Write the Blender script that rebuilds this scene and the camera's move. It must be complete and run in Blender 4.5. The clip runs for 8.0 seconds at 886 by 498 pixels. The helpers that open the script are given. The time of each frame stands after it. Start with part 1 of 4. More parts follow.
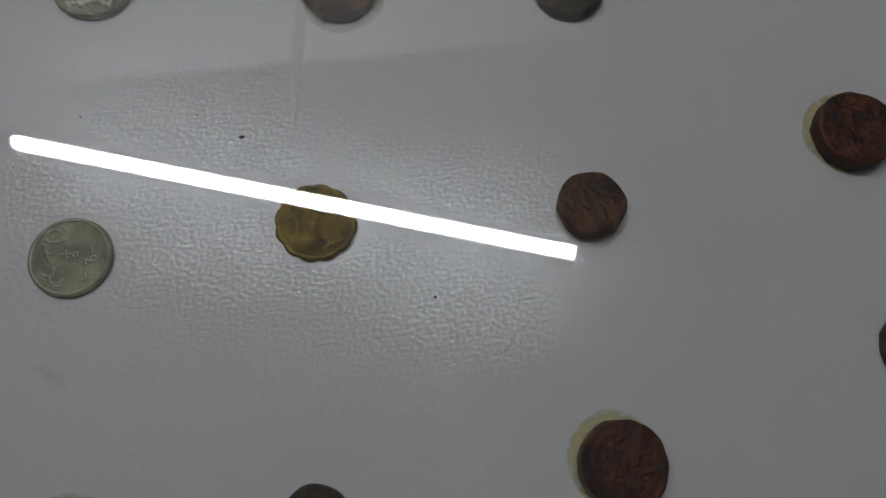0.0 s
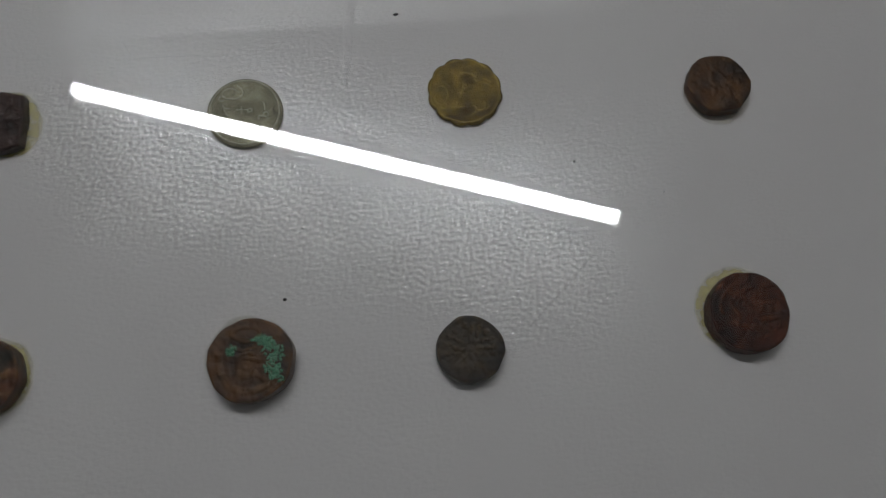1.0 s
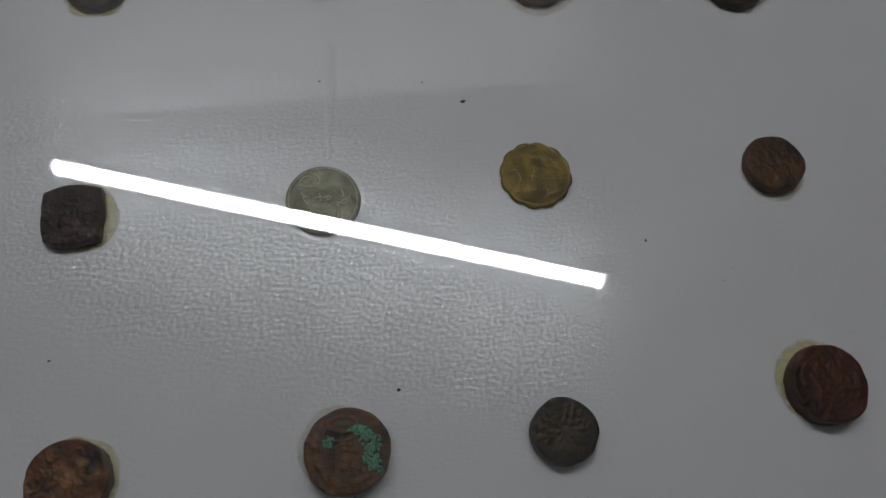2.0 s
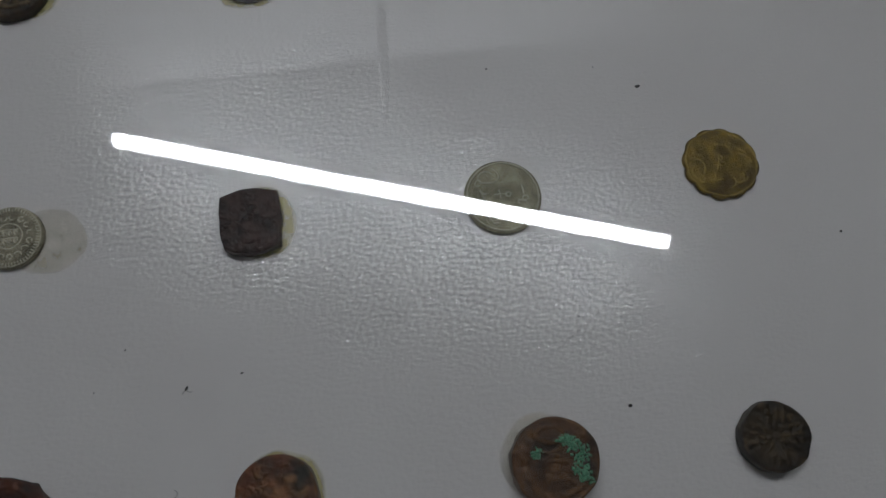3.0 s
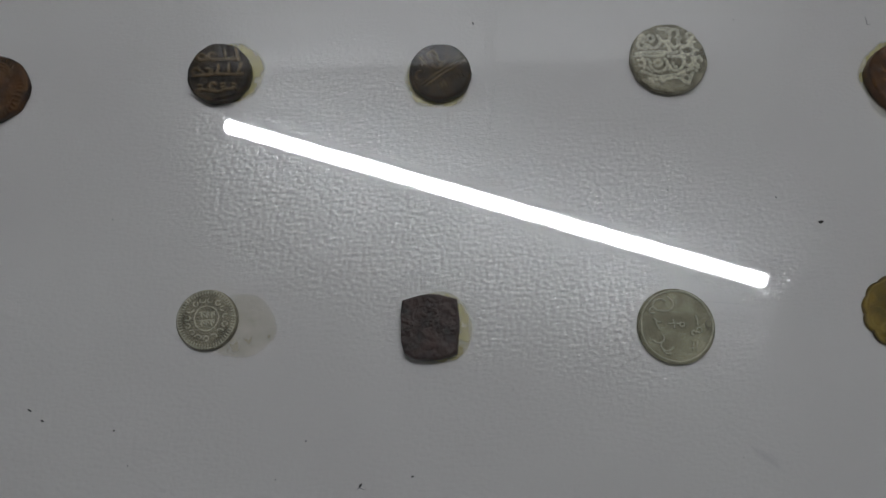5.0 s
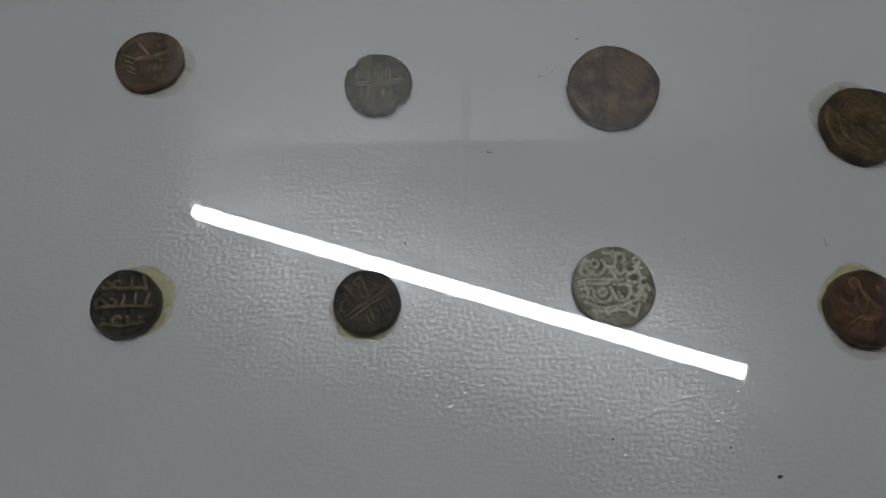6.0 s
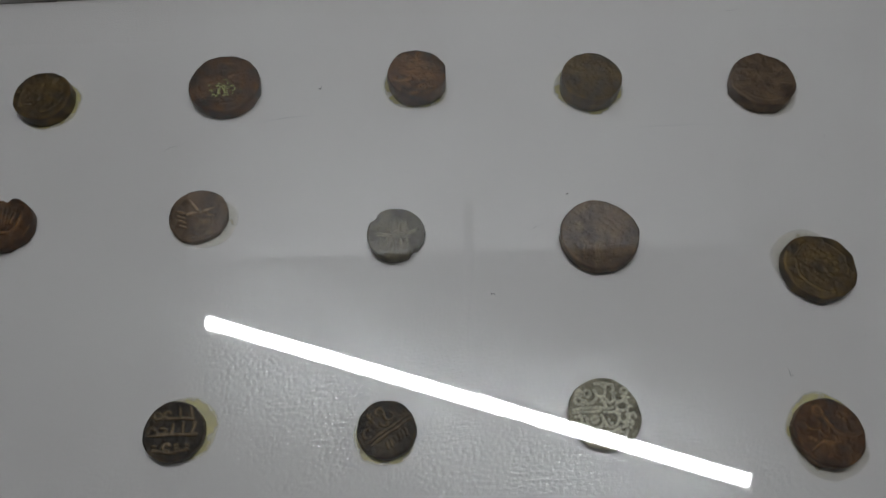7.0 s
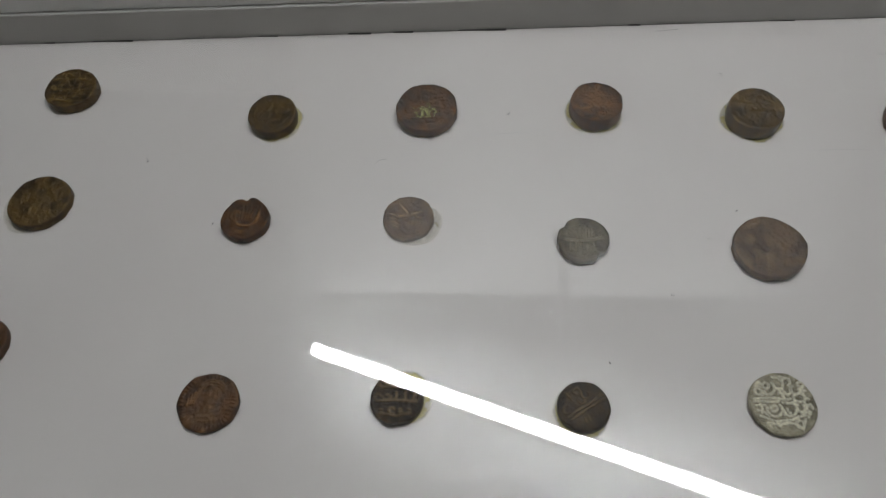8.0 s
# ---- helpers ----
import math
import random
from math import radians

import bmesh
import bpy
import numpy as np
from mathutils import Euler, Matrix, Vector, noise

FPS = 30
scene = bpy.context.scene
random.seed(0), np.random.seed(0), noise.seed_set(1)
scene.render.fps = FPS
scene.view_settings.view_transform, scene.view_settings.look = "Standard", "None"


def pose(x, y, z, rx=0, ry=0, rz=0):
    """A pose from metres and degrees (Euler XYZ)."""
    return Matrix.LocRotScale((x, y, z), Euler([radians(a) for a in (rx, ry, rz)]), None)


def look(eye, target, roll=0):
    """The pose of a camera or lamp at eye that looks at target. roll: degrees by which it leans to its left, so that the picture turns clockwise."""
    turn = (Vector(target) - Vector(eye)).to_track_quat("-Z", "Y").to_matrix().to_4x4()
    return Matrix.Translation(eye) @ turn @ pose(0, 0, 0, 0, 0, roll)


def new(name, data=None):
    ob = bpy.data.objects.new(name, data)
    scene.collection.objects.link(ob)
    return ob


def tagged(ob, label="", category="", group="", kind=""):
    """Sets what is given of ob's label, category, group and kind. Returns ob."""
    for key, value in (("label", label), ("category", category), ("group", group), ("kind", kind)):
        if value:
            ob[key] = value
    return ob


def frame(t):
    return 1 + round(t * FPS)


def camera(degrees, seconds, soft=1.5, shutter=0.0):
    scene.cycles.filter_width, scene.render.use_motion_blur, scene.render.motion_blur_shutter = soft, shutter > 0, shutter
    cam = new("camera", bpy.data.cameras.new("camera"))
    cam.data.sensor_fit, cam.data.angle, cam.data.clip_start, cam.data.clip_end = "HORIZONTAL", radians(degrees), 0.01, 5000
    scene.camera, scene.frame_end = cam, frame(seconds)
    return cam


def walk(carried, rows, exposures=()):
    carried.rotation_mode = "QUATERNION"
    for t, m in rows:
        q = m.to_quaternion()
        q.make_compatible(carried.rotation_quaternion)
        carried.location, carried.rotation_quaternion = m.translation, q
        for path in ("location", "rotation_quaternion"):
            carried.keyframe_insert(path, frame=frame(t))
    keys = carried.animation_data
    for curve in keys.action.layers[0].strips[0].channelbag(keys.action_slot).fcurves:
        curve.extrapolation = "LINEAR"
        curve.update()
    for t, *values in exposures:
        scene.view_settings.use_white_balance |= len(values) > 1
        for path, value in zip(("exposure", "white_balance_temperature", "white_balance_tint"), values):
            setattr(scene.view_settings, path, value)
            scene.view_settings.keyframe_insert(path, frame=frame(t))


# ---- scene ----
cam = camera(60.68, 8.0, soft=1.15)
PATH = [
    (0, (0.07997, -0.06630, 0.19682), (0.10150, 0.00327, -0.04234), 9.98),
    (0.5, (0.06169, -0.09094, 0.19563), (0.08360, -0.02747, -0.04518), 12.60),
    (1, (0.03978, -0.10150, 0.20367), (0.05596, -0.03503, -0.03679), 8.67),
    (1.2, (0.03151, -0.09783, 0.20851), (0.04822, -0.03252, -0.03223), 9.83),
    (2.3, (0.00142, -0.09009, 0.20011), (0.03599, -0.00094, -0.03165), 13.81),
    (2.5, (-0.00059, -0.08530, 0.19092), (0.03326, 0.00157, -0.04105), 14.11),
    (3, (-0.03667, -0.07234, 0.19791), (-0.01501, -0.00039, -0.04053), 8.87),
    (3.5, (-0.06782, -0.09006, 0.20290), (-0.06540, -0.02735, -0.03909), -1.40),
    (4, (-0.08330, -0.09256, 0.21002), (-0.08716, -0.02574, -0.03086), -4.41),
    (4.2, (-0.08607, -0.08884, 0.21171), (-0.09066, -0.02172, -0.02942), -4.78),
    (5.3, (-0.05744, -0.01565, 0.21503), (-0.05688, 0.05162, -0.02614), -1.00),
    (5.5, (-0.05516, -0.00616, 0.21820), (-0.05543, 0.06194, -0.02268), -1.18),
    (6, (-0.04666, 0.02573, 0.21160), (-0.04224, 0.10558, -0.02568), 1.58),
    (6.5, (-0.04773, 0.03309, 0.23047), (-0.04231, 0.12626, -0.00146), 1.53),
    (7, (-0.04915, 0.02487, 0.24726), (-0.04498, 0.13501, 0.02287), 0.34),
    (7.5, (-0.06361, 0.01480, 0.25632), (-0.06623, 0.13259, 0.03583), -2.21),
    (8, (-0.09890, -0.01014, 0.27075), (-0.11506, 0.11622, 0.05418), -5.60),
]
walk(cam, [(t, look(eye, target, roll)) for t, eye, target, roll in PATH],
     exposures=[(0, 0.36, 6450, 11), (0.5, 0.26, 6650, 11), (1.0, 0.50, 6600, 11), (2.5, 0.43, 6380, 11), (3.0, 0.40, 6400, 11),
                (3.5, 0.40, 6550, 10), (4.0, 0.60, 6650, 11), (5.5, 0.49, 6400, 11), (6.0, 0.36, 6380, 10), (6.5, 0.48, 6450, 10),
                (7.0, 0.62, 6550, 10), (7.5, 0.95, 6750, 11), (8.0, 1.02, 6800, 11)])

# ---- light ----
world = bpy.data.worlds.new("world")
scene.world = world
world.use_nodes = True
world.node_tree.nodes["Background"].inputs[0].default_value = (0.75, 0.78, 0.82, 1)
world.node_tree.nodes["Background"].inputs[1].default_value = 0.05
TUBE_GLOW = 35.0
TUBE_END_A = Vector((-0.333, 0.374, 0.716))
TUBE_END_B = Vector((0.313, 0.160, 0.7215))


# ---- materials ----
class Nodes:
    """A small builder of node materials."""

    def __init__(self, name):
        self.mat = bpy.data.materials.new(name)
        self.mat.use_nodes = True
        self.tree = self.mat.node_tree
        self.out = self.tree.nodes["Material Output"]
        self.bsdf = self.tree.nodes["Principled BSDF"]

    def add(self, kind, **inputs):
        n = self.tree.nodes.new(kind)
        for key, value in inputs.items():
            self.put(n, key.replace("_", " "), value)
        return n

    def put(self, n, key, value):
        socket = n.inputs[key]
        if isinstance(value, bpy.types.NodeSocket):
            self.tree.links.new(value, socket)
        else:
            socket.default_value = value

    def coords(self, seed=True):
        """Object coordinates in metres, shifted from object to object."""
        tc = self.add("ShaderNodeTexCoord")
        if not seed:
            return tc.outputs["Object"]
        info = self.add("ShaderNodeObjectInfo")
        shift = self.add("ShaderNodeVectorMath")
        shift.operation = "MULTIPLY_ADD"
        self.tree.links.new(info.outputs["Random"], shift.inputs[0])
        shift.inputs[1].default_value = (7.3, 3.1, 5.7)
        self.tree.links.new(tc.outputs["Object"], shift.inputs[2])
        return shift.outputs[0]

    def noise(self, vec, scale, detail=4.0, rough=0.6):
        return self.add("ShaderNodeTexNoise", Vector=vec, Scale=scale, Detail=detail, Roughness=rough).outputs["Fac"]

    def ramp(self, fac, stops):
        n = self.add("ShaderNodeValToRGB", Fac=fac)
        els = n.color_ramp.elements
        while len(els) < len(stops):
            els.new(0.5)
        for e, (p, c) in zip(els, stops):
            e.position = p
            e.color = (*c, 1) if len(c) == 3 else (c[0], c[0], c[0], 1)
        return n.outputs["Color"]

    def mix(self, fac, a, b, blend="MIX"):
        n = self.tree.nodes.new("ShaderNodeMix")
        n.data_type, n.blend_type = "RGBA", blend
        for i, v in ((0, fac), (6, a), (7, b)):
            if isinstance(v, bpy.types.NodeSocket):
                self.tree.links.new(v, n.inputs[i])
            else:
                n.inputs[i].default_value = (*v, 1) if isinstance(v, tuple) and len(v) == 3 else v
        return n.outputs[2]

    def math(self, op, a, b=0.0):
        n = self.tree.nodes.new("ShaderNodeMath")
        n.operation = op
        for i, v in ((0, a), (1, b)):
            if isinstance(v, bpy.types.NodeSocket):
                self.tree.links.new(v, n.inputs[i])
            else:
                n.inputs[i].default_value = v
        return n.outputs[0]

    def bump(self, height, distance, strength=1.0, normal=None):
        n = self.add("ShaderNodeBump", Height=height, Distance=distance, Strength=strength)
        if normal is not None:
            self.tree.links.new(normal, n.inputs["Normal"])
        return n.outputs[0]

    def surface(self, **values):
        for key, value in values.items():
            key = {"color": "Base Color", "rough": "Roughness", "metal": "Metallic", "normal": "Normal",
                   "specular": "Specular IOR Level"}[key]
            if isinstance(value, tuple):
                value = (*value, 1)
            self.put(self.bsdf, key, value)
        return self.mat


def make_board():
    n = Nodes("white_laminate")
    v = n.coords(seed=False)
    mottled = n.ramp(n.noise(v, 14, 5), [(0.3, (0.735, 0.69, 0.67)), (0.7, (0.79, 0.75, 0.725))])
    grain = n.noise(v, 420, 3)
    colour = n.mix(0.05, mottled, n.ramp(grain, [(0.35, (0.4,)), (0.65, (0.85,))]))
    dirt = n.ramp(n.noise(v, 55, 6, 0.75), [(0.66, (0.0,)), (0.80, (0.35,))])
    colour = n.mix(dirt, colour, (0.55, 0.51, 0.46))
    stretch = n.add("ShaderNodeVectorMath")
    stretch.operation = "MULTIPLY"
    n.tree.links.new(v, stretch.inputs[0])
    stretch.inputs[1].default_value = (0.78, 1.0, 1.0)
    peel = n.noise(stretch.outputs[0], 900, 1.5, 0.5)
    bumped = n.bump(peel, 0.000155, 1.0)
    return n.surface(color=colour, rough=0.085, specular=0.5, normal=bumped)


def make_coin_metal(name, dark, mid, worn, rough=0.5, metal=0.35):
    """Struck metal: mottled patina with pits; what stands proud is coloured brighter, for wear and for glints."""
    n = Nodes(name)
    v = n.coords()
    big = n.noise(v, 150, 4, 0.65)
    small = n.noise(v, 900, 4, 0.65)
    dark = tuple(c * 0.65 for c in dark)
    base = n.mix(n.ramp(big, [(0.38, (0.0,)), (0.64, (1.0,))]), dark, mid)
    base = n.mix(n.ramp(small, [(0.46, (0.0,)), (0.70, (0.65,))]), base, dark)
    pits = n.noise(v, 2600, 3, 0.6)
    base = n.mix(n.ramp(pits, [(0.56, (0.0,)), (0.70, (0.5,))]), base, tuple(c * 0.4 for c in dark))
    relief = n.add("ShaderNodeAttribute")
    relief.attribute_name = "relief"
    wear_glint = n.math("MULTIPLY", relief.outputs["Fac"], n.ramp(small, [(0.32, (1.0,)), (0.62, (0.35,))]))
    colour = n.mix(wear_glint, base, worn)
    roughness = n.ramp(small, [(0.3, (rough - 0.10,)), (0.7, (rough + 0.15,))])
    bumped = n.bump(n.mix(0.4, n.noise(v, 1500, 4, 0.7), n.noise(v, 420, 3)), 0.00042, 1.0)
    return n.surface(color=colour, rough=roughness, metal=metal, specular=0.42, normal=bumped)


def make_painted(name, colour, rough, scale=30.0):
    n = Nodes(name)
    v = n.coords()
    a = tuple(c * 0.9 for c in colour)
    col = n.mix(n.ramp(n.noise(v, scale, 5), [(0.35, (0.0,)), (0.65, (1.0,))]), a, colour)
    return n.surface(color=col, rough=rough, normal=n.bump(n.noise(v, scale * 20, 3), 0.0004, 0.3))


def make_glass():
    n = Nodes("case_glass")
    clear = n.add("ShaderNodeBsdfTransparent")
    clear.inputs[0].default_value = (0.97, 0.985, 0.975, 1)
    gloss = n.add("ShaderNodeBsdfGlossy", Roughness=0.012)
    gloss.inputs["Color"].default_value = (1, 1, 1, 1)
    # Schlick's rule for plain glass, from the angle of view alone
    facing = n.add("ShaderNodeLayerWeight", Blend=0.5).outputs["Facing"]
    gloss_share = n.math("ADD", n.math("MULTIPLY", n.math("POWER", facing, 5.0), 0.96), 0.04)
    mixed = n.add("ShaderNodeMixShader")
    n.tree.links.new(gloss_share, mixed.inputs[0])
    n.tree.links.new(clear.outputs[0], mixed.inputs[1])
    n.tree.links.new(gloss.outputs[0], mixed.inputs[2])
    n.tree.links.new(mixed.outputs[0], n.out.inputs["Surface"])
    return n.mat


def make_film(name, colour, cover, scale, rough=0.35):
    """A thin see-through layer: glue that has yellowed, or a smear on the pane."""
    n = Nodes(name)
    v = n.coords()
    n.surface(color=colour, rough=rough)
    fac = n.ramp(n.noise(v, scale, 5, 0.65), [(0.3, (cover * 0.45,)), (0.7, (cover,))])
    edge = n.add("ShaderNodeAttribute")
    edge.attribute_name = "relief"
    fac = n.math("MULTIPLY", fac, edge.outputs["Fac"])
    clear = n.add("ShaderNodeBsdfTransparent")
    mixed = n.add("ShaderNodeMixShader")
    n.tree.links.new(fac, mixed.inputs[0])
    n.tree.links.new(clear.outputs[0], mixed.inputs[1])
    n.tree.links.new(n.bsdf.outputs[0], mixed.inputs[2])
    n.tree.links.new(mixed.outputs[0], n.out.inputs["Surface"])
    return n.mat


def make_glow(name, colour, strength):
    n = Nodes(name)
    n.put(n.bsdf, "Base Color", (0.9, 0.9, 0.9, 1))
    n.put(n.bsdf, "Emission Color", (*colour, 1))
    n.put(n.bsdf, "Emission Strength", strength)
    return n.mat


BOARD = make_board()
GLASS = make_glass()
TUBE = make_glow("lit_tube", (0.935, 0.965, 1.04), TUBE_GLOW)
DIM_TUBE = make_glow("dim_tube", (0.935, 0.965, 1.04), 3.2)
WHITE_PAINT = make_painted("white_paint", (0.78, 0.78, 0.76), 0.45)
# shade of the white inner sides is in this grey; the plinth is plain grey
GREY_AND_SHADED_PAINT = make_painted("grey_and_shaded_case_paint", (0.50, 0.49, 0.47), 0.5, 60)
# pale paints of the unseen room, raised to fill the board with bounced light
WALL_PAINT = make_painted("wall_paint", (0.74, 0.73, 0.71), 0.8, 3)
CEILING_PAINT = make_painted("ceiling_paint", (0.78, 0.78, 0.77), 0.9, 3)
FLOOR_STONE = make_painted("floor_tiles", (0.34, 0.32, 0.30), 0.4, 5)
WHITE_PLASTIC = make_painted("white_plastic", (0.82, 0.82, 0.80), 0.35, 90)
GLOSSY_CORD = make_painted("glossy_white_cord", (0.85, 0.85, 0.84), 0.16, 90)
DARK_GAP = make_painted("shaded_gap_dark", (0.06, 0.055, 0.05), 0.9, 300)
CAP_METAL = make_painted("tube_cap_metal", (0.55, 0.55, 0.55), 0.3, 200)
METALS = {
    "red": make_coin_metal("red_copper", (0.020, 0.005, 0.002), (0.100, 0.022, 0.007), (0.30, 0.105, 0.040), 0.38, 0.25),
    "rust": make_coin_metal("rust_red_copper", (0.020, 0.015, 0.006), (0.180, 0.045, 0.011), (0.44, 0.22, 0.085), 0.36, 0.25),
    "brown": make_coin_metal("brown_copper", (0.026, 0.012, 0.004), (0.135, 0.053, 0.014), (0.40, 0.20, 0.075), 0.34, 0.25),
    "pink": make_coin_metal("worn_copper", (0.070, 0.040, 0.021), (0.165, 0.098, 0.052), (0.50, 0.34, 0.20), 0.40, 0.2),
    "dark": make_coin_metal("black_bronze", (0.012, 0.007, 0.003), (0.042, 0.026, 0.011), (0.34, 0.235, 0.125), 0.34, 0.25),
    "slate": make_coin_metal("grey_brown_bronze", (0.015, 0.008, 0.006), (0.066, 0.035, 0.028), (0.24, 0.16, 0.135), 0.20, 0.25),
    "olive": make_coin_metal("olive_bronze", (0.030, 0.017, 0.004), (0.135, 0.074, 0.015), (0.40, 0.26, 0.090), 0.34, 0.25),
    "greygreen": make_coin_metal("grey_green_bronze", (0.062, 0.052, 0.030), (0.150, 0.122, 0.075), (0.40, 0.35, 0.235), 0.42, 0.2),
    "brass": make_coin_metal("old_brass", (0.115, 0.066, 0.009), (0.37, 0.245, 0.036), (0.58, 0.44, 0.13), 0.34, 0.35),
    "nickel": make_coin_metal("tarnished_nickel", (0.33, 0.305, 0.19), (0.50, 0.465, 0.31), (0.86, 0.83, 0.66), 0.28, 0.12),
    "silver": make_coin_metal("hammered_silver", (0.21, 0.183, 0.112), (0.52, 0.47, 0.33), (0.98, 0.94, 0.75), 0.32, 0.05),
    "smallsilver": make_coin_metal("small_silver", (0.20, 0.175, 0.11), (0.40, 0.36, 0.25), (0.88, 0.83, 0.65), 0.32, 0.1),
}
VERDIGRIS = make_painted("verdigris", (0.12, 0.34, 0.20), 0.9, 700)
VERDIGRIS_YELLOW = make_painted("yellow_green_crust", (0.46, 0.50, 0.20), 0.85, 700)
GLUE = make_film("yellowed_glue", (0.66, 0.58, 0.19), 0.66, 260)
PALE_GLUE = make_film("pale_dried_glue", (0.66, 0.60, 0.42), 0.42, 180)
GRIT = make_painted("dark_grit", (0.05, 0.045, 0.04), 0.8, 900)
PALE_GRIT = make_painted("pale_grit", (0.62, 0.60, 0.56), 0.8, 900)


# ---- building blocks ----
def mesh_from(bm, name, material, smooth=True):
    me = bpy.data.meshes.new(name)
    bm.to_mesh(me)
    bm.free()
    me.materials.append(material)
    if smooth:
        for p in me.polygons:
            p.use_smooth = True
    return me


def part(name, bm, material, parent=None, label="", smooth=True):
    ob = new(name, mesh_from(bm, name, material, smooth))
    if parent is not None:
        ob.parent = parent
    if label:
        tagged(ob, label)
    return ob


def empty(name, place, turn=0.0):
    ob = new(name)
    ob.empty_display_size = 0.01
    ob.matrix_basis = pose(*place, 0, 0, turn)
    return ob


def box(bm, lo, hi, bevel=0.0):
    made = bmesh.ops.create_cube(bm, size=1.0)["verts"]
    for v in made:
        v.co = Vector([l + (c + 0.5) * (h - l) for l, h, c in zip(lo, hi, v.co)])
    if bevel:
        edges = list({e for v in made for e in v.link_edges})
        bmesh.ops.bevel(bm, geom=edges, offset=bevel, segments=2, affect="EDGES", profile=0.5)
    return bm


def sweep(bm, points, radius, sides=10, caps=True):
    """A round rod along points."""
    pts = [Vector(p) for p in points]
    rings = []
    for i, p in enumerate(pts):
        d = (pts[min(i + 1, len(pts) - 1)] - pts[max(i - 1, 0)]).normalized()
        up = Vector((0, 0, 1)) if abs(d.z) < 0.9 else Vector((1, 0, 0))
        a = d.cross(up).normalized()
        b = d.cross(a).normalized()
        r = radius(i / (len(pts) - 1)) if callable(radius) else radius
        rings.append([bm.verts.new(p + r * (math.cos(k * math.tau / sides) * a + math.sin(k * math.tau / sides) * b))
                      for k in range(sides)])
    for q, w in zip(rings, rings[1:]):
        for k in range(sides):
            bm.faces.new((q[k], q[(k + 1) % sides], w[(k + 1) % sides], w[k]))
    if caps:
        bm.faces.new(rings[0])
        bm.faces.new(rings[-1][::-1])
    return bm


# ---- the room, plain and unseen, added round the showcase to bounce light ----
def slab(name, lo, hi, material, label, category):
    return tagged(part(name, box(bmesh.new(), lo, hi), material, smooth=False), label, category, kind="structure")


slab("floor", (-2.6, -2.4, -1.0), (2.6, 2.0, -0.9), FLOOR_STONE, "dull grey stone floor of the gallery", "floor")
slab("ceiling", (-2.6, -2.4, 1.9), (2.6, 2.0, 2.0), CEILING_PAINT, "unseen plain off-white ceiling added to bounce light", "ceiling")
slab("wall_north", (-2.6, 1.9, -0.9), (2.6, 2.0, 1.9), WALL_PAINT, "unseen plain beige wall added to bounce light", "wall")
slab("wall_south", (-2.6, -2.4, -0.9), (2.6, -2.3, 1.9), WALL_PAINT, "unseen plain beige wall added to bounce light", "wall")
slab("wall_west", (-2.6, -2.3, -0.9), (-2.5, 1.9, 1.9), WALL_PAINT, "unseen plain beige wall added to bounce light", "wall")
slab("wall_east", (2.5, -2.3, -0.9), (2.6, 1.9, 1.9), WALL_PAINT, "unseen plain beige wall added to bounce light", "wall")


# ---- the showcase: board, sides, pane ----
BACK = 0.2782      # inner face of the back side
SLOPE = 0.034      # the back runs slightly askew to the rows of coins
GLASS_LOW, GLASS_TOP = 0.0275, 0.0315


def back_at(x):
    return BACK + SLOPE * x


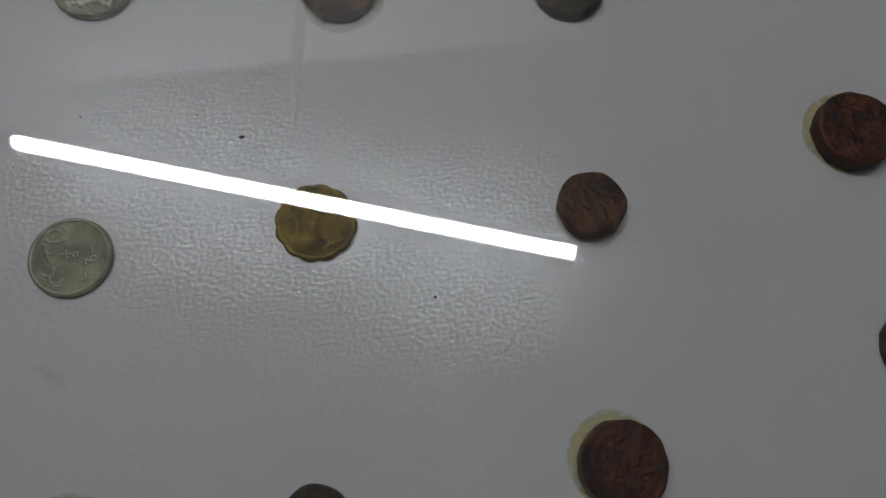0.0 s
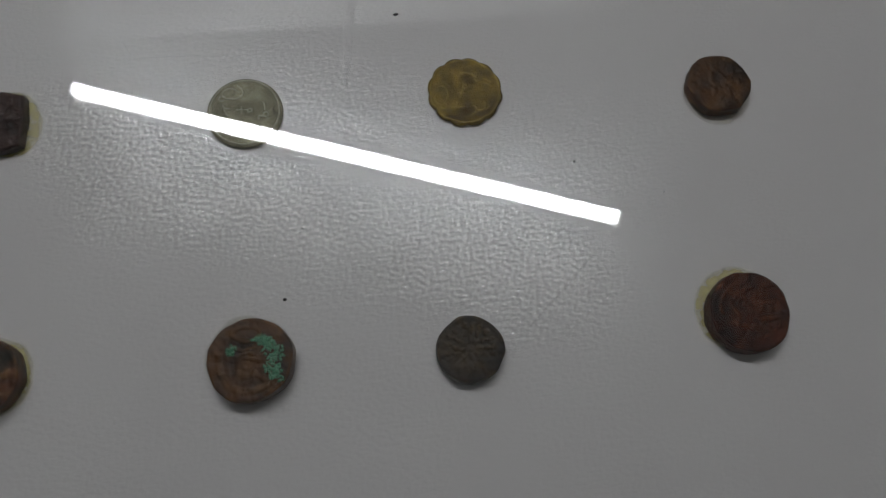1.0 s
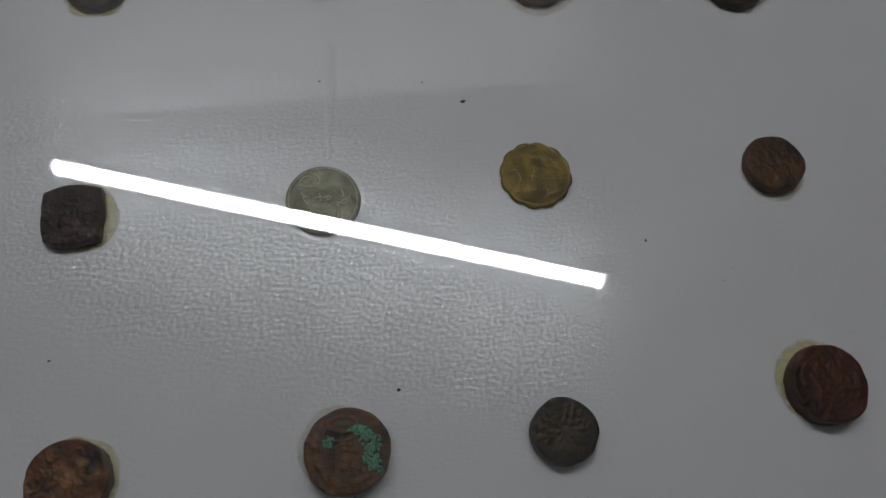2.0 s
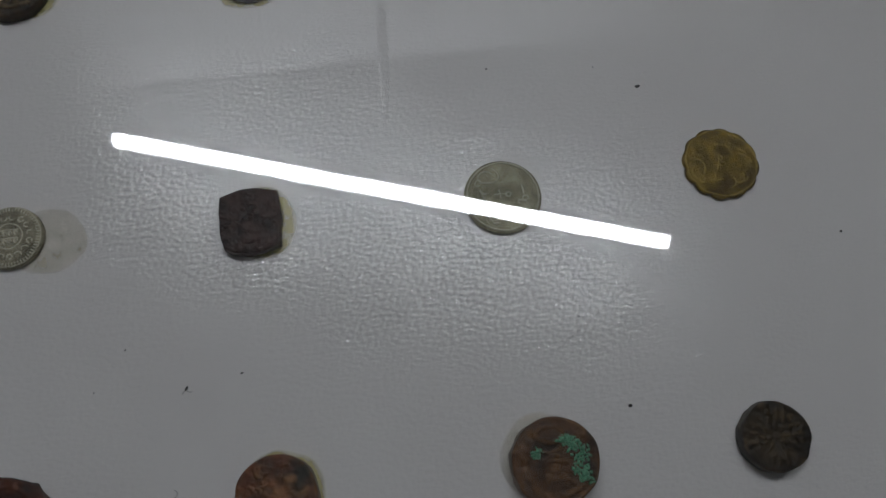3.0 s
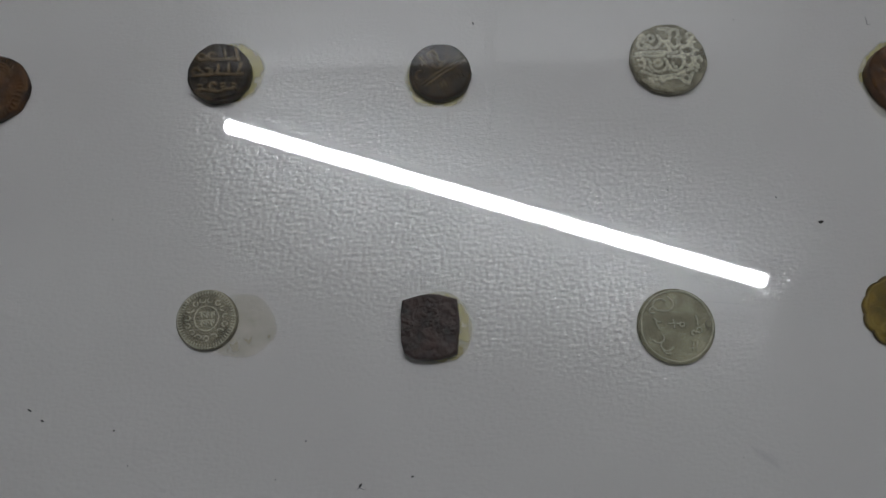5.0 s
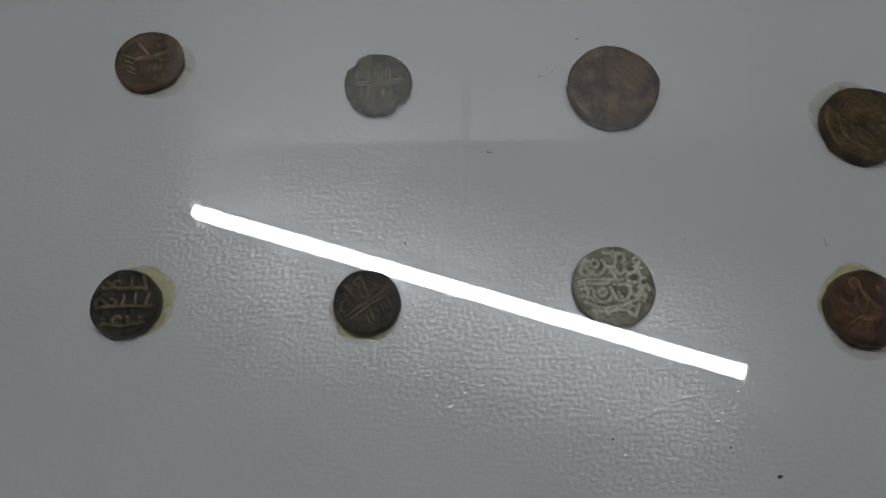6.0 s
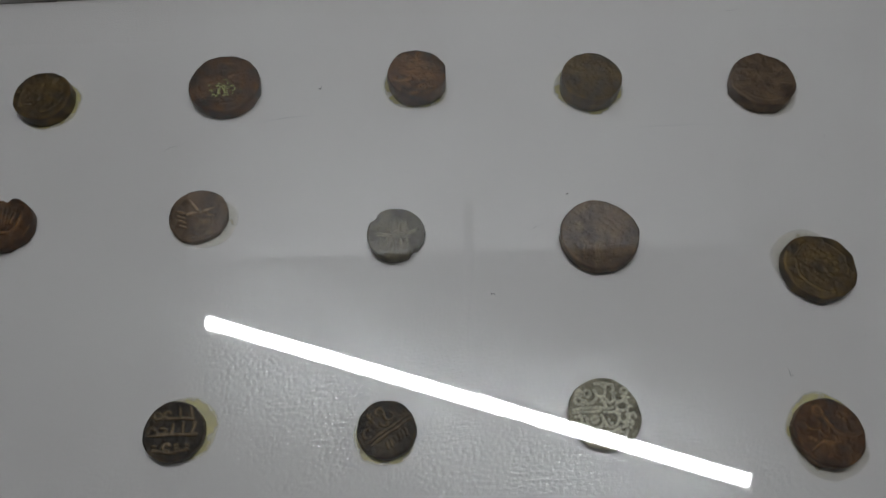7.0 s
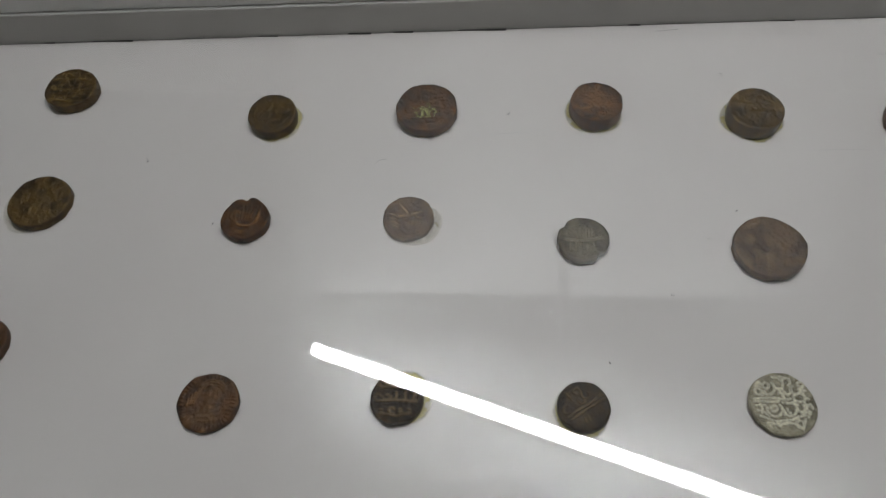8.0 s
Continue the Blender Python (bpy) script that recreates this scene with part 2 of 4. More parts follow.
def make_showcase():
    case = tagged(empty("display_case", (0, 0, -0.9)), "low white tabletop showcase with inner sides greyed for shade", "showcase")

    def side(name, corners, z0, z1, material, label):
        bm = bmesh.new()
        low = [bm.verts.new((x, y, z0 + 0.9)) for x, y in corners]
        high = [bm.verts.new((x, y, z1 + 0.9)) for x, y in corners]
        bm.faces.new(low[::-1])
        bm.faces.new(high)
        n = len(corners)
        for i in range(n):
            bm.faces.new((low[i], low[(i + 1) % n], high[(i + 1) % n], high[i]))
        bmesh.ops.recalc_face_normals(bm, faces=bm.faces)
        long_edges = [e for e in bm.edges if abs(e.verts[0].co.z - e.verts[1].co.z) < 1e-6]
        bmesh.ops.bevel(bm, geom=long_edges, offset=0.0006, segments=2, affect="EDGES", profile=0.5)
        return part(name, bm, material, case, label, smooth=False)

    w, yl = 0.62, -0.42
    # the four inner sides, white but coloured grey for shade, and, above them, the lit white lip on which the pane lies
    side("back_side", [(-w, back_at(-w)), (w, back_at(w)), (w, back_at(w) + 0.03), (-w, back_at(-w) + 0.03)],
         -0.004, 0.0185, GREY_AND_SHADED_PAINT, "white inner side coloured grey for its shade")
    side("back_lip", [(-w, back_at(-w) + 0.0015), (w, back_at(w) + 0.0015), (w, back_at(w) + 0.03), (-w, back_at(-w) + 0.03)],
         0.0187, 0.0273, WHITE_PAINT, "white painted lip")
    side("front_side", [(-w, yl - 0.03), (w, yl - 0.03), (w, yl), (-w, yl)], -0.004, 0.0273, GREY_AND_SHADED_PAINT, "white inner side coloured grey for its shade")
    side("left_side", [(-w - 0.03, yl - 0.03), (-w, yl - 0.03), (-w, 0.30), (-w - 0.03, 0.30)], -0.004, 0.0273, GREY_AND_SHADED_PAINT,
         "white inner side coloured grey for its shade")
    side("right_side", [(w, yl - 0.03), (w + 0.03, yl - 0.03), (w + 0.03, 0.325), (w, 0.325)], -0.004, 0.0273, GREY_AND_SHADED_PAINT,
         "white inner side coloured grey for its shade")
    side("cabinet_body", [(-w - 0.02, yl - 0.02), (w + 0.02, yl - 0.02), (w + 0.02, 0.30), (-w - 0.02, 0.28)],
         -0.82, -0.012, WHITE_PAINT, "white painted cabinet body")
    side("plinth", [(-w + 0.04, yl + 0.04), (w - 0.04, yl + 0.04), (w - 0.04, 0.25), (-w + 0.04, 0.25)],
         -0.9, -0.82, GREY_AND_SHADED_PAINT, "grey recessed plinth")
    # dark strips standing in for the shaded gap along the foot of the back side, in broken stretches
    rng = random.Random(5)
    for i in range(30):
        x = -0.45 + i * 0.03 + rng.uniform(-0.008, 0.008)
        if rng.random() < 0.45:
            continue
        ln, th = rng.uniform(0.006, 0.026), rng.uniform(0.00015, 0.0004)
        y = back_at(x) - 0.0002
        bm = box(bmesh.new(), (x, y - th, 0.9), (x + ln, y + 0.0002 + SLOPE * ln, 0.9 + th), th * 0.3)
        part("grime", bm, DARK_GAP, case, "dark strip standing in for the shaded gap at the side's foot", smooth=False)
    return case


showcase = make_showcase()

bm = bmesh.new()
box(bm, (-0.619, -0.419, -0.010), (0.619, 0.259, 0.0))
vs = [v for v in bm.verts if v.co.y > 0]
for v in vs:
    v.co.y = back_at(v.co.x) - 0.0004
tagged(part("display_board", bm, BOARD, smooth=False),
       "white glossy laminate board with an orange-peel surface under the pane", "display board", kind="structure")

bm = box(bmesh.new(), (-0.645, -0.445, GLASS_LOW + 0.9), (0.645, 0.285, GLASS_TOP + 0.9))
pane = part("glass_pane", bm, GLASS, showcase, "clear flat glass pane over the coins", smooth=False)
pane.visible_shadow = False


# ---- the lamps over the showcase ----
def make_tube_lamp(a, b, label, glow=TUBE):
    lamp = empty("tube_lamp", ((a + b) / 2))
    lo, hi = a - (a + b) / 2, b - (a + b) / 2
    axis = (hi - lo).normalized()
    r = 0.0081
    pts = [lo + (hi - lo) * k / 12 for k in range(13)]
    part("glowing_tube", sweep(bmesh.new(), pts, r, 20), glow, lamp, "lit white glass tube")
    for end, d in ((lo, -axis), (hi, axis)):
        part("end_cap", sweep(bmesh.new(), [end + d * 0.0003, end + d * 0.006, end + d * 0.012], r * 0.98, 20), CAP_METAL, lamp,
             "metal end cap")
        side_up = Vector((0, 0, 0.034))
        foot = end + d * 0.010
        bm = bmesh.new()
        box(bm, (foot.x - 0.008, foot.y - 0.012, foot.z - 0.010), (foot.x + 0.008, foot.y + 0.012, foot.z + side_up.z), 0.002)
        part("lamp_holder", bm, WHITE_PLASTIC, lamp, "white plastic lamp holder")
    for p in (lo - axis * 0.010 + Vector((0, 0, 0.034)), hi + axis * 0.010 + Vector((0, 0, 0.034))):
        top = Vector((p.x, p.y, 1.9 - (a.z + b.z) / 2))
        part("hanger", sweep(bmesh.new(), [p, (p + top) / 2, top], 0.0012, 6), CAP_METAL, lamp, "thin steel hanger")
    return tagged(lamp, label, "lamp", "tube lamps of the gallery")


make_tube_lamp(TUBE_END_A, TUBE_END_B, "lit white bare fluorescent tube hung over the showcase")
make_tube_lamp(Vector((-1.0421, 0.2256, 1.0)), Vector((-0.7596, 0.2085, 1.0)),
               "dimmer old fluorescent tube hung from the gallery ceiling", DIM_TUBE)


def make_panel():
    """The white soffit sheet hung beyond the lamp, which the tube lights from below."""
    panel = empty("white_panel", (-0.19, 0.534, 0.86))
    bm = box(bmesh.new(), (-0.225, 0.0, 0.0), (0.62, 0.40, 0.006), 0.0015)
    part("sheet", bm, WHITE_PLASTIC, panel, smooth=False).matrix_basis = pose(0, 0, 0, -32, 0, 0)
    for x in (-0.17, 0.56):
        for y in (0.04, 0.38):
            b, top = Vector((x, y, 0.006 - 0.62 * y)), Vector((x, y, 1.04))
            part("hanger", sweep(bmesh.new(), [b, (b + top) / 2, top], 0.001, 6), CAP_METAL, panel, "thin steel hanger")
    return tagged(panel, "white soffit sheet hung tilted beyond the lamp", "panel")


make_panel()

bm = bmesh.new()
cable = []
for k in range(25):
    f = k / 24
    cable.append((-0.006 + 0.055 * f ** 0.8, 0.362 + 1.0 * f, 0.732 + 1.15 * f - 0.34 * math.sin(math.pi * f) * (1 - f)))
sweep(bm, cable, lambda f: 0.0085 * min(1.0, 0.35 + 6 * f), 16)
tagged(part("lamp_cable", bm, GLOSSY_CORD), "white plastic lamp cable running up to the ceiling", "cable")


# ---- coins ----
GRID = 104


def outline(seed, rough=0.012, poly=0, turn=0.0, blend=0.0, notches=(), squash=(1, 1, 0), scallop=0):
    """The radius of a coin's edge over the angle, as a share of its half width."""
    rng = random.Random(seed)
    waves = [(k, 1.3 * rough * rng.uniform(0.4, 1.0) / k ** 0.5, rng.uniform(0, math.tau)) for k in (2, 3, 4, 5, 7, 9, 13)]

    cuts = rng.choice((8, 9, 10, 11)) if rough >= 0.008 and not poly else 0
    flats = [((k + rng.uniform(-0.35, 0.35)) * math.tau / cuts, rng.uniform(0.975, 1.045)) for k in range(cuts)]

    def r(th):
        v = 1.0 + sum(a * math.cos(k * th + p) for k, a, p in waves)
        for at, far in flats:
            c = math.cos(th - at)
            if c > 0.5:
                v = min(v, far / c)
        if poly:
            s = math.tau / poly
            q = (th - radians(turn)) % s - s / 2
            v *= (1 - blend) + blend * math.cos(s / 2) / math.cos(q) * 1.06
        if scallop:
            v *= 0.935 + 0.07 * abs(math.sin(scallop * th / 2)) ** 0.6
        for at, wide, deep in notches:
            d = (math.degrees(th) - at + 180) % 360 - 180
            v *= 1 - deep * math.exp(-(d / wide) ** 2)
        c = th - radians(squash[2])
        return v / math.hypot(math.cos(c) / squash[0], math.sin(c) / squash[1])

    return r


def arc(cx, cy, rx, ry, a0, a1, n=10):
    return [(cx + rx * math.cos(radians(a0 + (a1 - a0) * k / n)), cy + ry * math.sin(radians(a0 + (a1 - a0) * k / n)))
            for k in range(n + 1)]


def design_strokes(rng, rows=3, lean=0.0, marks=5, bars=0.8):
    """Worn lines of relief: long bars, and between them small marks set side by side."""
    out = []
    for k in range(rows):
        y = 0.80 - 1.60 * (k + 0.5) / rows
        half = math.sqrt(max(0.08, 0.80 - y * y))
        if rng.random() < bars:
            a, b = -half * rng.uniform(0.6, 1.0), half * rng.uniform(0.6, 1.0)
            low = y - 0.42 / rows
            out.append([(a + (b - a) * i / 9, low + lean * (a + (b - a) * i / 9) + 0.05 * math.sin(4 * i / 9 + k)) for i in range(10)])
        n = max(2, round(marks * half))
        size = 0.55 / rows
        for i in range(n):
            x = -half + 2 * half * (i + 0.5) / n + rng.uniform(-0.04, 0.04)
            m = y + lean * x + rng.uniform(-0.03, 0.05)
            kind = rng.randrange(6)
            if kind == 0:
                out.append([(x, m + size), (x + 0.02, m), (x + 0.05 * rng.uniform(-1, 1), m - size * 0.7)])
            elif kind == 1:
                out.append(arc(x, m, size * 0.6, size * 0.7, 30, 300))
            elif kind == 2:
                out.append(arc(x, m, size * 0.8, size * 0.55, 170, 380))
                out.append([(x, m + size * 0.5), (x + 0.03, m + size * 0.6), (x + 0.06, m + size * 0.5)])
            elif kind == 3:
                out.append(arc(x, m, size * 0.4, size * 0.4, 0, 360, 12))
                out.append([(x + size * 0.4, m), (x + size * 0.6, m - size * 0.4), (x + size * 0.3, m - size * 0.8)])
            elif kind == 4:
                out.append(arc(x, m, size * 0.7, size * 0.5, -120, 100))
            else:
                out.append([(x - 0.06, m + 0.04), (x - 0.02, m + 0.05), (x + 0.02, m + 0.03)])
                out.append([(x - 0.04, m - 0.10), (x, m - 0.09), (x + 0.05, m - 0.11)])
    return out


def design_border(radius, count):
    return [[(radius * math.cos(a), radius * math.sin(a)), ((radius + 0.05) * math.cos(a), (radius + 0.05) * math.sin(a)),
             ((radius + 0.08) * math.cos(a), (radius + 0.08) * math.sin(a))] for a in [k * math.tau / count for k in range(count)]]


def design_ring_coin(rng):
    """A small inner ring with two short bars, marks round it and a toothed border."""
    out = [arc(0, 0.03, 0.40, 0.40, 0, 360, 36)]
    for y in (0.16, -0.10):
        out.append([(-0.25, y + 0.06), (0, y + 0.08), (0.26, y + 0.06)])
        for x in (-0.18, -0.02, 0.15):
            out.append([(x, y + 0.06), (x + 0.01, y - 0.02), (x + 0.03, y - 0.09)])
            out.append(arc(x + 0.05, y - 0.03, 0.05, 0.05, 0, 230, 8))
    for k in range(15):
        a = k * 24 + 8
        c = (0.63 * math.cos(radians(a)), 0.63 * math.sin(radians(a)))
        if k % 3 == 2:
            out.append(arc(c[0], c[1], 0.08, 0.08, a, a + 280, 9))
        else:
            out.append(arc(c[0], c[1], 0.10, 0.07, a + 60, a + 60 + rng.uniform(130, 220), 9))
    return out + design_border(0.84, 60) + [arc(0, 0, 0.95, 0.95, 0, 360, 60)]


def design_silver(rng):
    """Bold flowing relief: two long bars, bowls, rosettes of dots."""
    out = [
        [(-0.85, 0.12), (-0.5, 0.16), (-0.2, 0.17), (0.1, 0.10), (0.25, 0.15)],
        [(-0.85, 0.05), (-0.5, 0.05), (-0.1, 0.07)],
        [(-0.75, -0.42), (-0.3, -0.55), (0.1, -0.53), (0.5, -0.36), (0.62, -0.2)],
        arc(-0.42, 0.50, 0.26, 0.24, 150, 400), arc(-0.42, 0.56, 0.10, 0.10, 0, 360, 12),
        arc(-0.05, 0.62, 0.14, 0.16, 200, 420), arc(0.20, 0.70, 0.12, 0.12, -60, 200),
        arc(-0.28, -0.18, 0.24, 0.22, 170, 395), arc(-0.28, -0.14, 0.09, 0.09, 0, 360, 12),
        arc(0.18, -0.16, 0.20, 0.22, 190, 420), arc(0.52, 0.18, 0.17, 0.13, 20, 330),
        arc(0.50, -0.10, 0.12, 0.16, 100, 380), arc(0.45, 0.45, 0.16, 0.14, 120, 380),
        [(-0.70, -0.02), (-0.66, -0.18), (-0.70, -0.34)], [(-0.05, 0.48), (-0.02, 0.30), (0.08, 0.16)],
        [(0.30, 0.58), (0.34, 0.34), (0.46, 0.28)], arc(-0.55, 0.28, 0.10, 0.08, 0, 250),
        arc(0.72, 0.05, 0.08, 0.12, 60, 320), arc(0.05, -0.72, 0.30, 0.10, 20, 170), arc(-0.35, -0.70, 0.14, 0.08, 0, 200),
        [(0.02, 0.02), (0.16, 0.0), (0.34, 0.03)],
    ]
    out += [[(-0.82, -0.08), (-0.55, -0.06), (-0.48, -0.16)], [(-0.8, -0.25), (-0.6, -0.30), (-0.5, -0.42)], arc(-0.70, 0.36, 0.09, 0.12, 60, 330),
            [(-0.2, 0.82), (0.05, 0.84), (0.3, 0.80)], arc(0.62, 0.62, 0.10, 0.08, 0, 300), [(0.35, 0.06), (0.42, -0.02), (0.40, -0.14)],
            [(-0.55, -0.62), (-0.25, -0.62), (0.0, -0.66)], arc(0.36, -0.62, 0.10, 0.12, 90, 400), arc(0.74, -0.14, 0.08, 0.10, 0, 260),
            [(0.55, -0.46), (0.48, -0.62), (0.42, -0.78)], arc(-0.66, 0.58, 0.10, 0.09, 0, 300), [(0.28, 0.32), (0.20, 0.26), (0.14, 0.30)]]
    for cx, cy in ((0.02, 0.36), (0.08, -0.28), (0.62, -0.30), (0.62, 0.40)):
        out += [[(cx + 0.07 * math.cos(a), cy + 0.07 * math.sin(a)), (cx + 0.09 * math.cos(a), cy + 0.09 * math.sin(a)),
                 (cx + 0.10 * math.cos(a), cy + 0.10 * math.sin(a))] for a in [k * math.tau / 5 for k in range(5)]]
    return out


def design_nickel(rng):
    """Thin marks on a smooth field with a fine rim line."""
    out = [arc(0, 0, 0.93, 0.93, 0, 360, 60)]
    out += [arc(-0.38, 0.55, 0.20, 0.16, 40, 300), arc(-0.30, 0.60, 0.28, 0.22, 250, 420), arc(-0.58, 0.42, 0.08, 0.08, 0, 300)]
    out += [[(-0.55, 0.22), (-0.52, 0.05), (-0.44, -0.10)], [(-0.58, 0.20), (-0.46, 0.10), (-0.38, 0.12)]]
    out += [[(-0.20, 0.06), (-0.02, 0.05), (0.10, 0.04)], [(-0.08, 0.16), (-0.06, 0.05), (-0.07, -0.06)], arc(0.14, 0.02, 0.06, 0.06, 0, 330)]
    out += [arc(-0.50, -0.32, 0.14, 0.12, 200, 400), arc(-0.30, -0.50, 0.16, 0.14, 150, 330), [(-0.42, -0.60), (-0.34, -0.70), (-0.22, -0.72)]]
    out += [[(0.52, 0.22), (0.54, 0.10), (0.53, 0.02)], arc(0.56, -0.12, 0.07, 0.07, 0, 360), [(0.48, -0.42), (0.47, -0.52), (0.44, -0.62)],
            [(0.38, -0.45), (0.37, -0.55), (0.34, -0.64)], arc(0.42, -0.20, 0.06, 0.05, 20, 250)]
    return out


def design_plain_forms(rng):
    """Worn relief that has come down to a few low, plain forms."""
    out = []
    for k in range(16):
        x, y = rng.uniform(-0.55, 0.55), rng.uniform(-0.6, 0.6)
        a = rng.uniform(0, math.pi)
        ln = rng.uniform(0.08, 0.30)
        out.append(([(x + ln * (i / 6 - 0.5) * math.cos(a) * 2 + 0.06 * math.sin(i), y + ln * (i / 6 - 0.5) * math.sin(a) * 2) for i in range(7)],
                    rng.uniform(0.8, 1.9), rng.uniform(0.4, 0.9)))
    for k in range(5):
        a = rng.uniform(0, 360)
        out.append((arc(0, 0, 0.74, 0.74, a, a + rng.uniform(25, 60)), 1.2, 0.8))
    return out


def design_tangle(rng):
    """Ground covered all over with short bent ridges and a few lumps."""
    out = []
    for k in range(46):
        d, a = 0.82 * math.sqrt(rng.random()), rng.uniform(0, math.tau)
        x, y, size, at = d * math.cos(a), d * math.sin(a), rng.uniform(0.07, 0.20), rng.uniform(0, 360)
        out.append((arc(x, y, size, size * rng.uniform(0.4, 1.0), at, at + rng.uniform(60, 190), 7), rng.uniform(0.6, 1.2), rng.uniform(0.5, 1.1)))
    for k in range(7):
        x, y = rng.uniform(-0.5, 0.5), rng.uniform(-0.6, 0.5)
        out.append((arc(x, y, 0.06, 0.05, 0, 360, 8), rng.uniform(1.4, 2.4), rng.uniform(0.7, 1.1)))
    return out


def design_standing(rng):
    """A tall worn mound in the middle, blotches at its sides and a rim of small marks."""
    out = [([(0.02, 0.55), (0.0, 0.2), (0.04, -0.15), (-0.02, -0.5)], 3.4, 0.9), ([(-0.02, -0.1), (-0.14, -0.35), (-0.16, -0.58)], 1.8, 0.8),
           ([(0.04, 0.22), (0.26, 0.12), (0.36, -0.10)], 1.6, 0.8), ([(-0.02, 0.25), (-0.24, 0.30), (-0.42, 0.24)], 1.5, 0.7)]
    for k in range(9):
        sx = rng.choice((-1, 1))
        x, y = sx * rng.uniform(0.34, 0.58), rng.uniform(-0.5, 0.5)
        out.append(([(x, y + 0.10), (x + rng.uniform(-0.08, 0.08), y), (x + rng.uniform(-0.12, 0.12), y - 0.12)], 1.0, 0.7))
    for k in range(26):
        a = radians(k * 13.8 + rng.uniform(-4, 4))
        out.append((arc(0.80 * math.cos(a), 0.80 * math.sin(a), 0.05, 0.04, rng.uniform(0, 90), rng.uniform(180, 330), 6), 0.7, 0.7))
    return out


def design_oval(rng):
    """A plain oval boss over a broad swell, bands over it, marks at the sides and a beaded edge."""
    out = [([(0.16, 0.30), (0.14, 0.05), (0.10, -0.06)], 5.2, 1.9), ([(-0.42, -0.60), (-0.10, -0.42), (0.22, -0.52)], 5.0, 1.5),
           ([(0.02, -0.10), (-0.04, -0.30), (-0.10, -0.45)], 3.6, 1.2)]
    for k in range(3):
        out.append((arc(0.08, 0.30, 0.34 + 0.07 * k, 0.24 + 0.08 * k, 20, 150), 0.9, 1.3))
    for k in range(5):
        out.append(([(-0.28 - 0.09 * k, 0.50 - 0.10 * k), (-0.36 - 0.07 * k, 0.20 - 0.08 * k), (-0.44 - 0.06 * k, -0.08)], 0.9, 0.9))
    for k in range(4):
        out.append(([(0.48 + 0.08 * k, -0.05 - 0.06 * k), (0.50 + 0.06 * k, -0.28), (0.34 + 0.05 * k, -0.52)], 0.8, 0.9))
    return out + [(p, 0.7, 0.8) for p in design_border(0.82, 44)]


def design_lines(rng):
    """Upright strokes over a double bar, with short marks below."""
    out = []
    for k in range(6):
        x = -0.05 + 0.12 * k
        out.append([(x - 0.2, 0.55 - 0.02 * k), (x - 0.2, 0.3), (x - 0.18, 0.08)])
    out += [[(-0.7, 0.0), (-0.2, -0.04), (0.3, 0.02), (0.75, 0.08)], [(-0.7, -0.10), (-0.2, -0.13), (0.3, -0.08), (0.7, -0.02)]]
    for k in range(5):
        out.append([(-0.5 + 0.22 * k, -0.22), (-0.48 + 0.22 * k, -0.38), (-0.5 + 0.22 * k, -0.52)])
    return out + [arc(-0.1, 0.3, 0.5, 0.4, 100, 200)]


def design_bowl(rng):
    """A deep bowl-shaped line round upright strokes."""
    out = [(arc(0.08, 0.12, 0.52, 0.56, 165, 390, 18), 1.2, 1.2), (arc(-0.42, 0.08, 0.20, 0.22, 120, 420), 0.9, 0.9)]
    for k in range(4):
        out.append([(-0.12 + 0.14 * k, 0.55), (-0.12 + 0.14 * k, 0.25), (-0.10 + 0.13 * k, -0.05)])
    return out + [([(-0.3, -0.62), (0.1, -0.70), (0.45, -0.55)], 1.4, 0.6)]


def design_branch(rng):
    """A slanting worn form with bent branches, short dashes beside it."""
    out = [([(-0.35, 0.55), (-0.12, 0.28), (0.02, 0.12), (0.22, 0.22), (0.48, 0.30)], 1.6, 1.1), ([(0.0, 0.12), (-0.22, 0.08), (-0.34, 0.02)], 1.5, 1.0),
           ([(0.22, 0.20), (0.34, 0.02), (0.52, -0.02)], 1.1, 0.9)]
    for k in range(4):
        y = 0.12 - 0.17 * k
        out.append(([(-0.72 + 0.05 * k, y), (-0.58 + 0.05 * k, y - 0.02), (-0.46 + 0.05 * k, y - 0.06)], 1.1, 1.0))
    for k in range(4):
        out.append(([(0.05 + 0.15 * k, -0.12), (0.08 + 0.15 * k, -0.24), (0.04 + 0.15 * k, -0.34)], 1.0, 0.9))
    return out + [([(-0.1, -0.55), (0.1, -0.60), (0.3, -0.50)], 1.0, 0.8), (arc(0, 0, 0.84, 0.84, 30, 330, 30), 0.8, 0.5)]


def design_ridge(rng):
    """One long slanting ridge, feathered lines on one side of it and worn ground on the other."""
    out = [([(-0.38, 0.72), (-0.22, 0.40), (-0.14, 0.05), (-0.04, -0.35), (0.06, -0.62)], 1.6, 1.1), (arc(0.06, 0.40, 0.20, 0.20, -60, 230, 14), 1.3, 1.0),
           ([(-0.12, 0.12), (0.12, 0.06), (0.34, -0.14), (0.48, -0.30)], 1.4, 0.9)]
    for k in range(6):
        x, y = 0.02 + 0.09 * k, 0.10 - 0.07 * k
        out.append(([(x, y), (x + 0.12, y + 0.08 - 0.03 * k), (x + 0.24, y + 0.08 - 0.05 * k)], 0.7, 0.8))
    for k in range(8):
        x, y = rng.uniform(-0.75, -0.3), rng.uniform(-0.5, 0.4)
        out.append((arc(x, y, 0.10, 0.08, rng.uniform(0, 180), rng.uniform(200, 360), 6), 0.8, 0.5))
    return out + [(arc(0, 0, 0.86, 0.86, 20, 200, 24), 1.0, 0.5)]


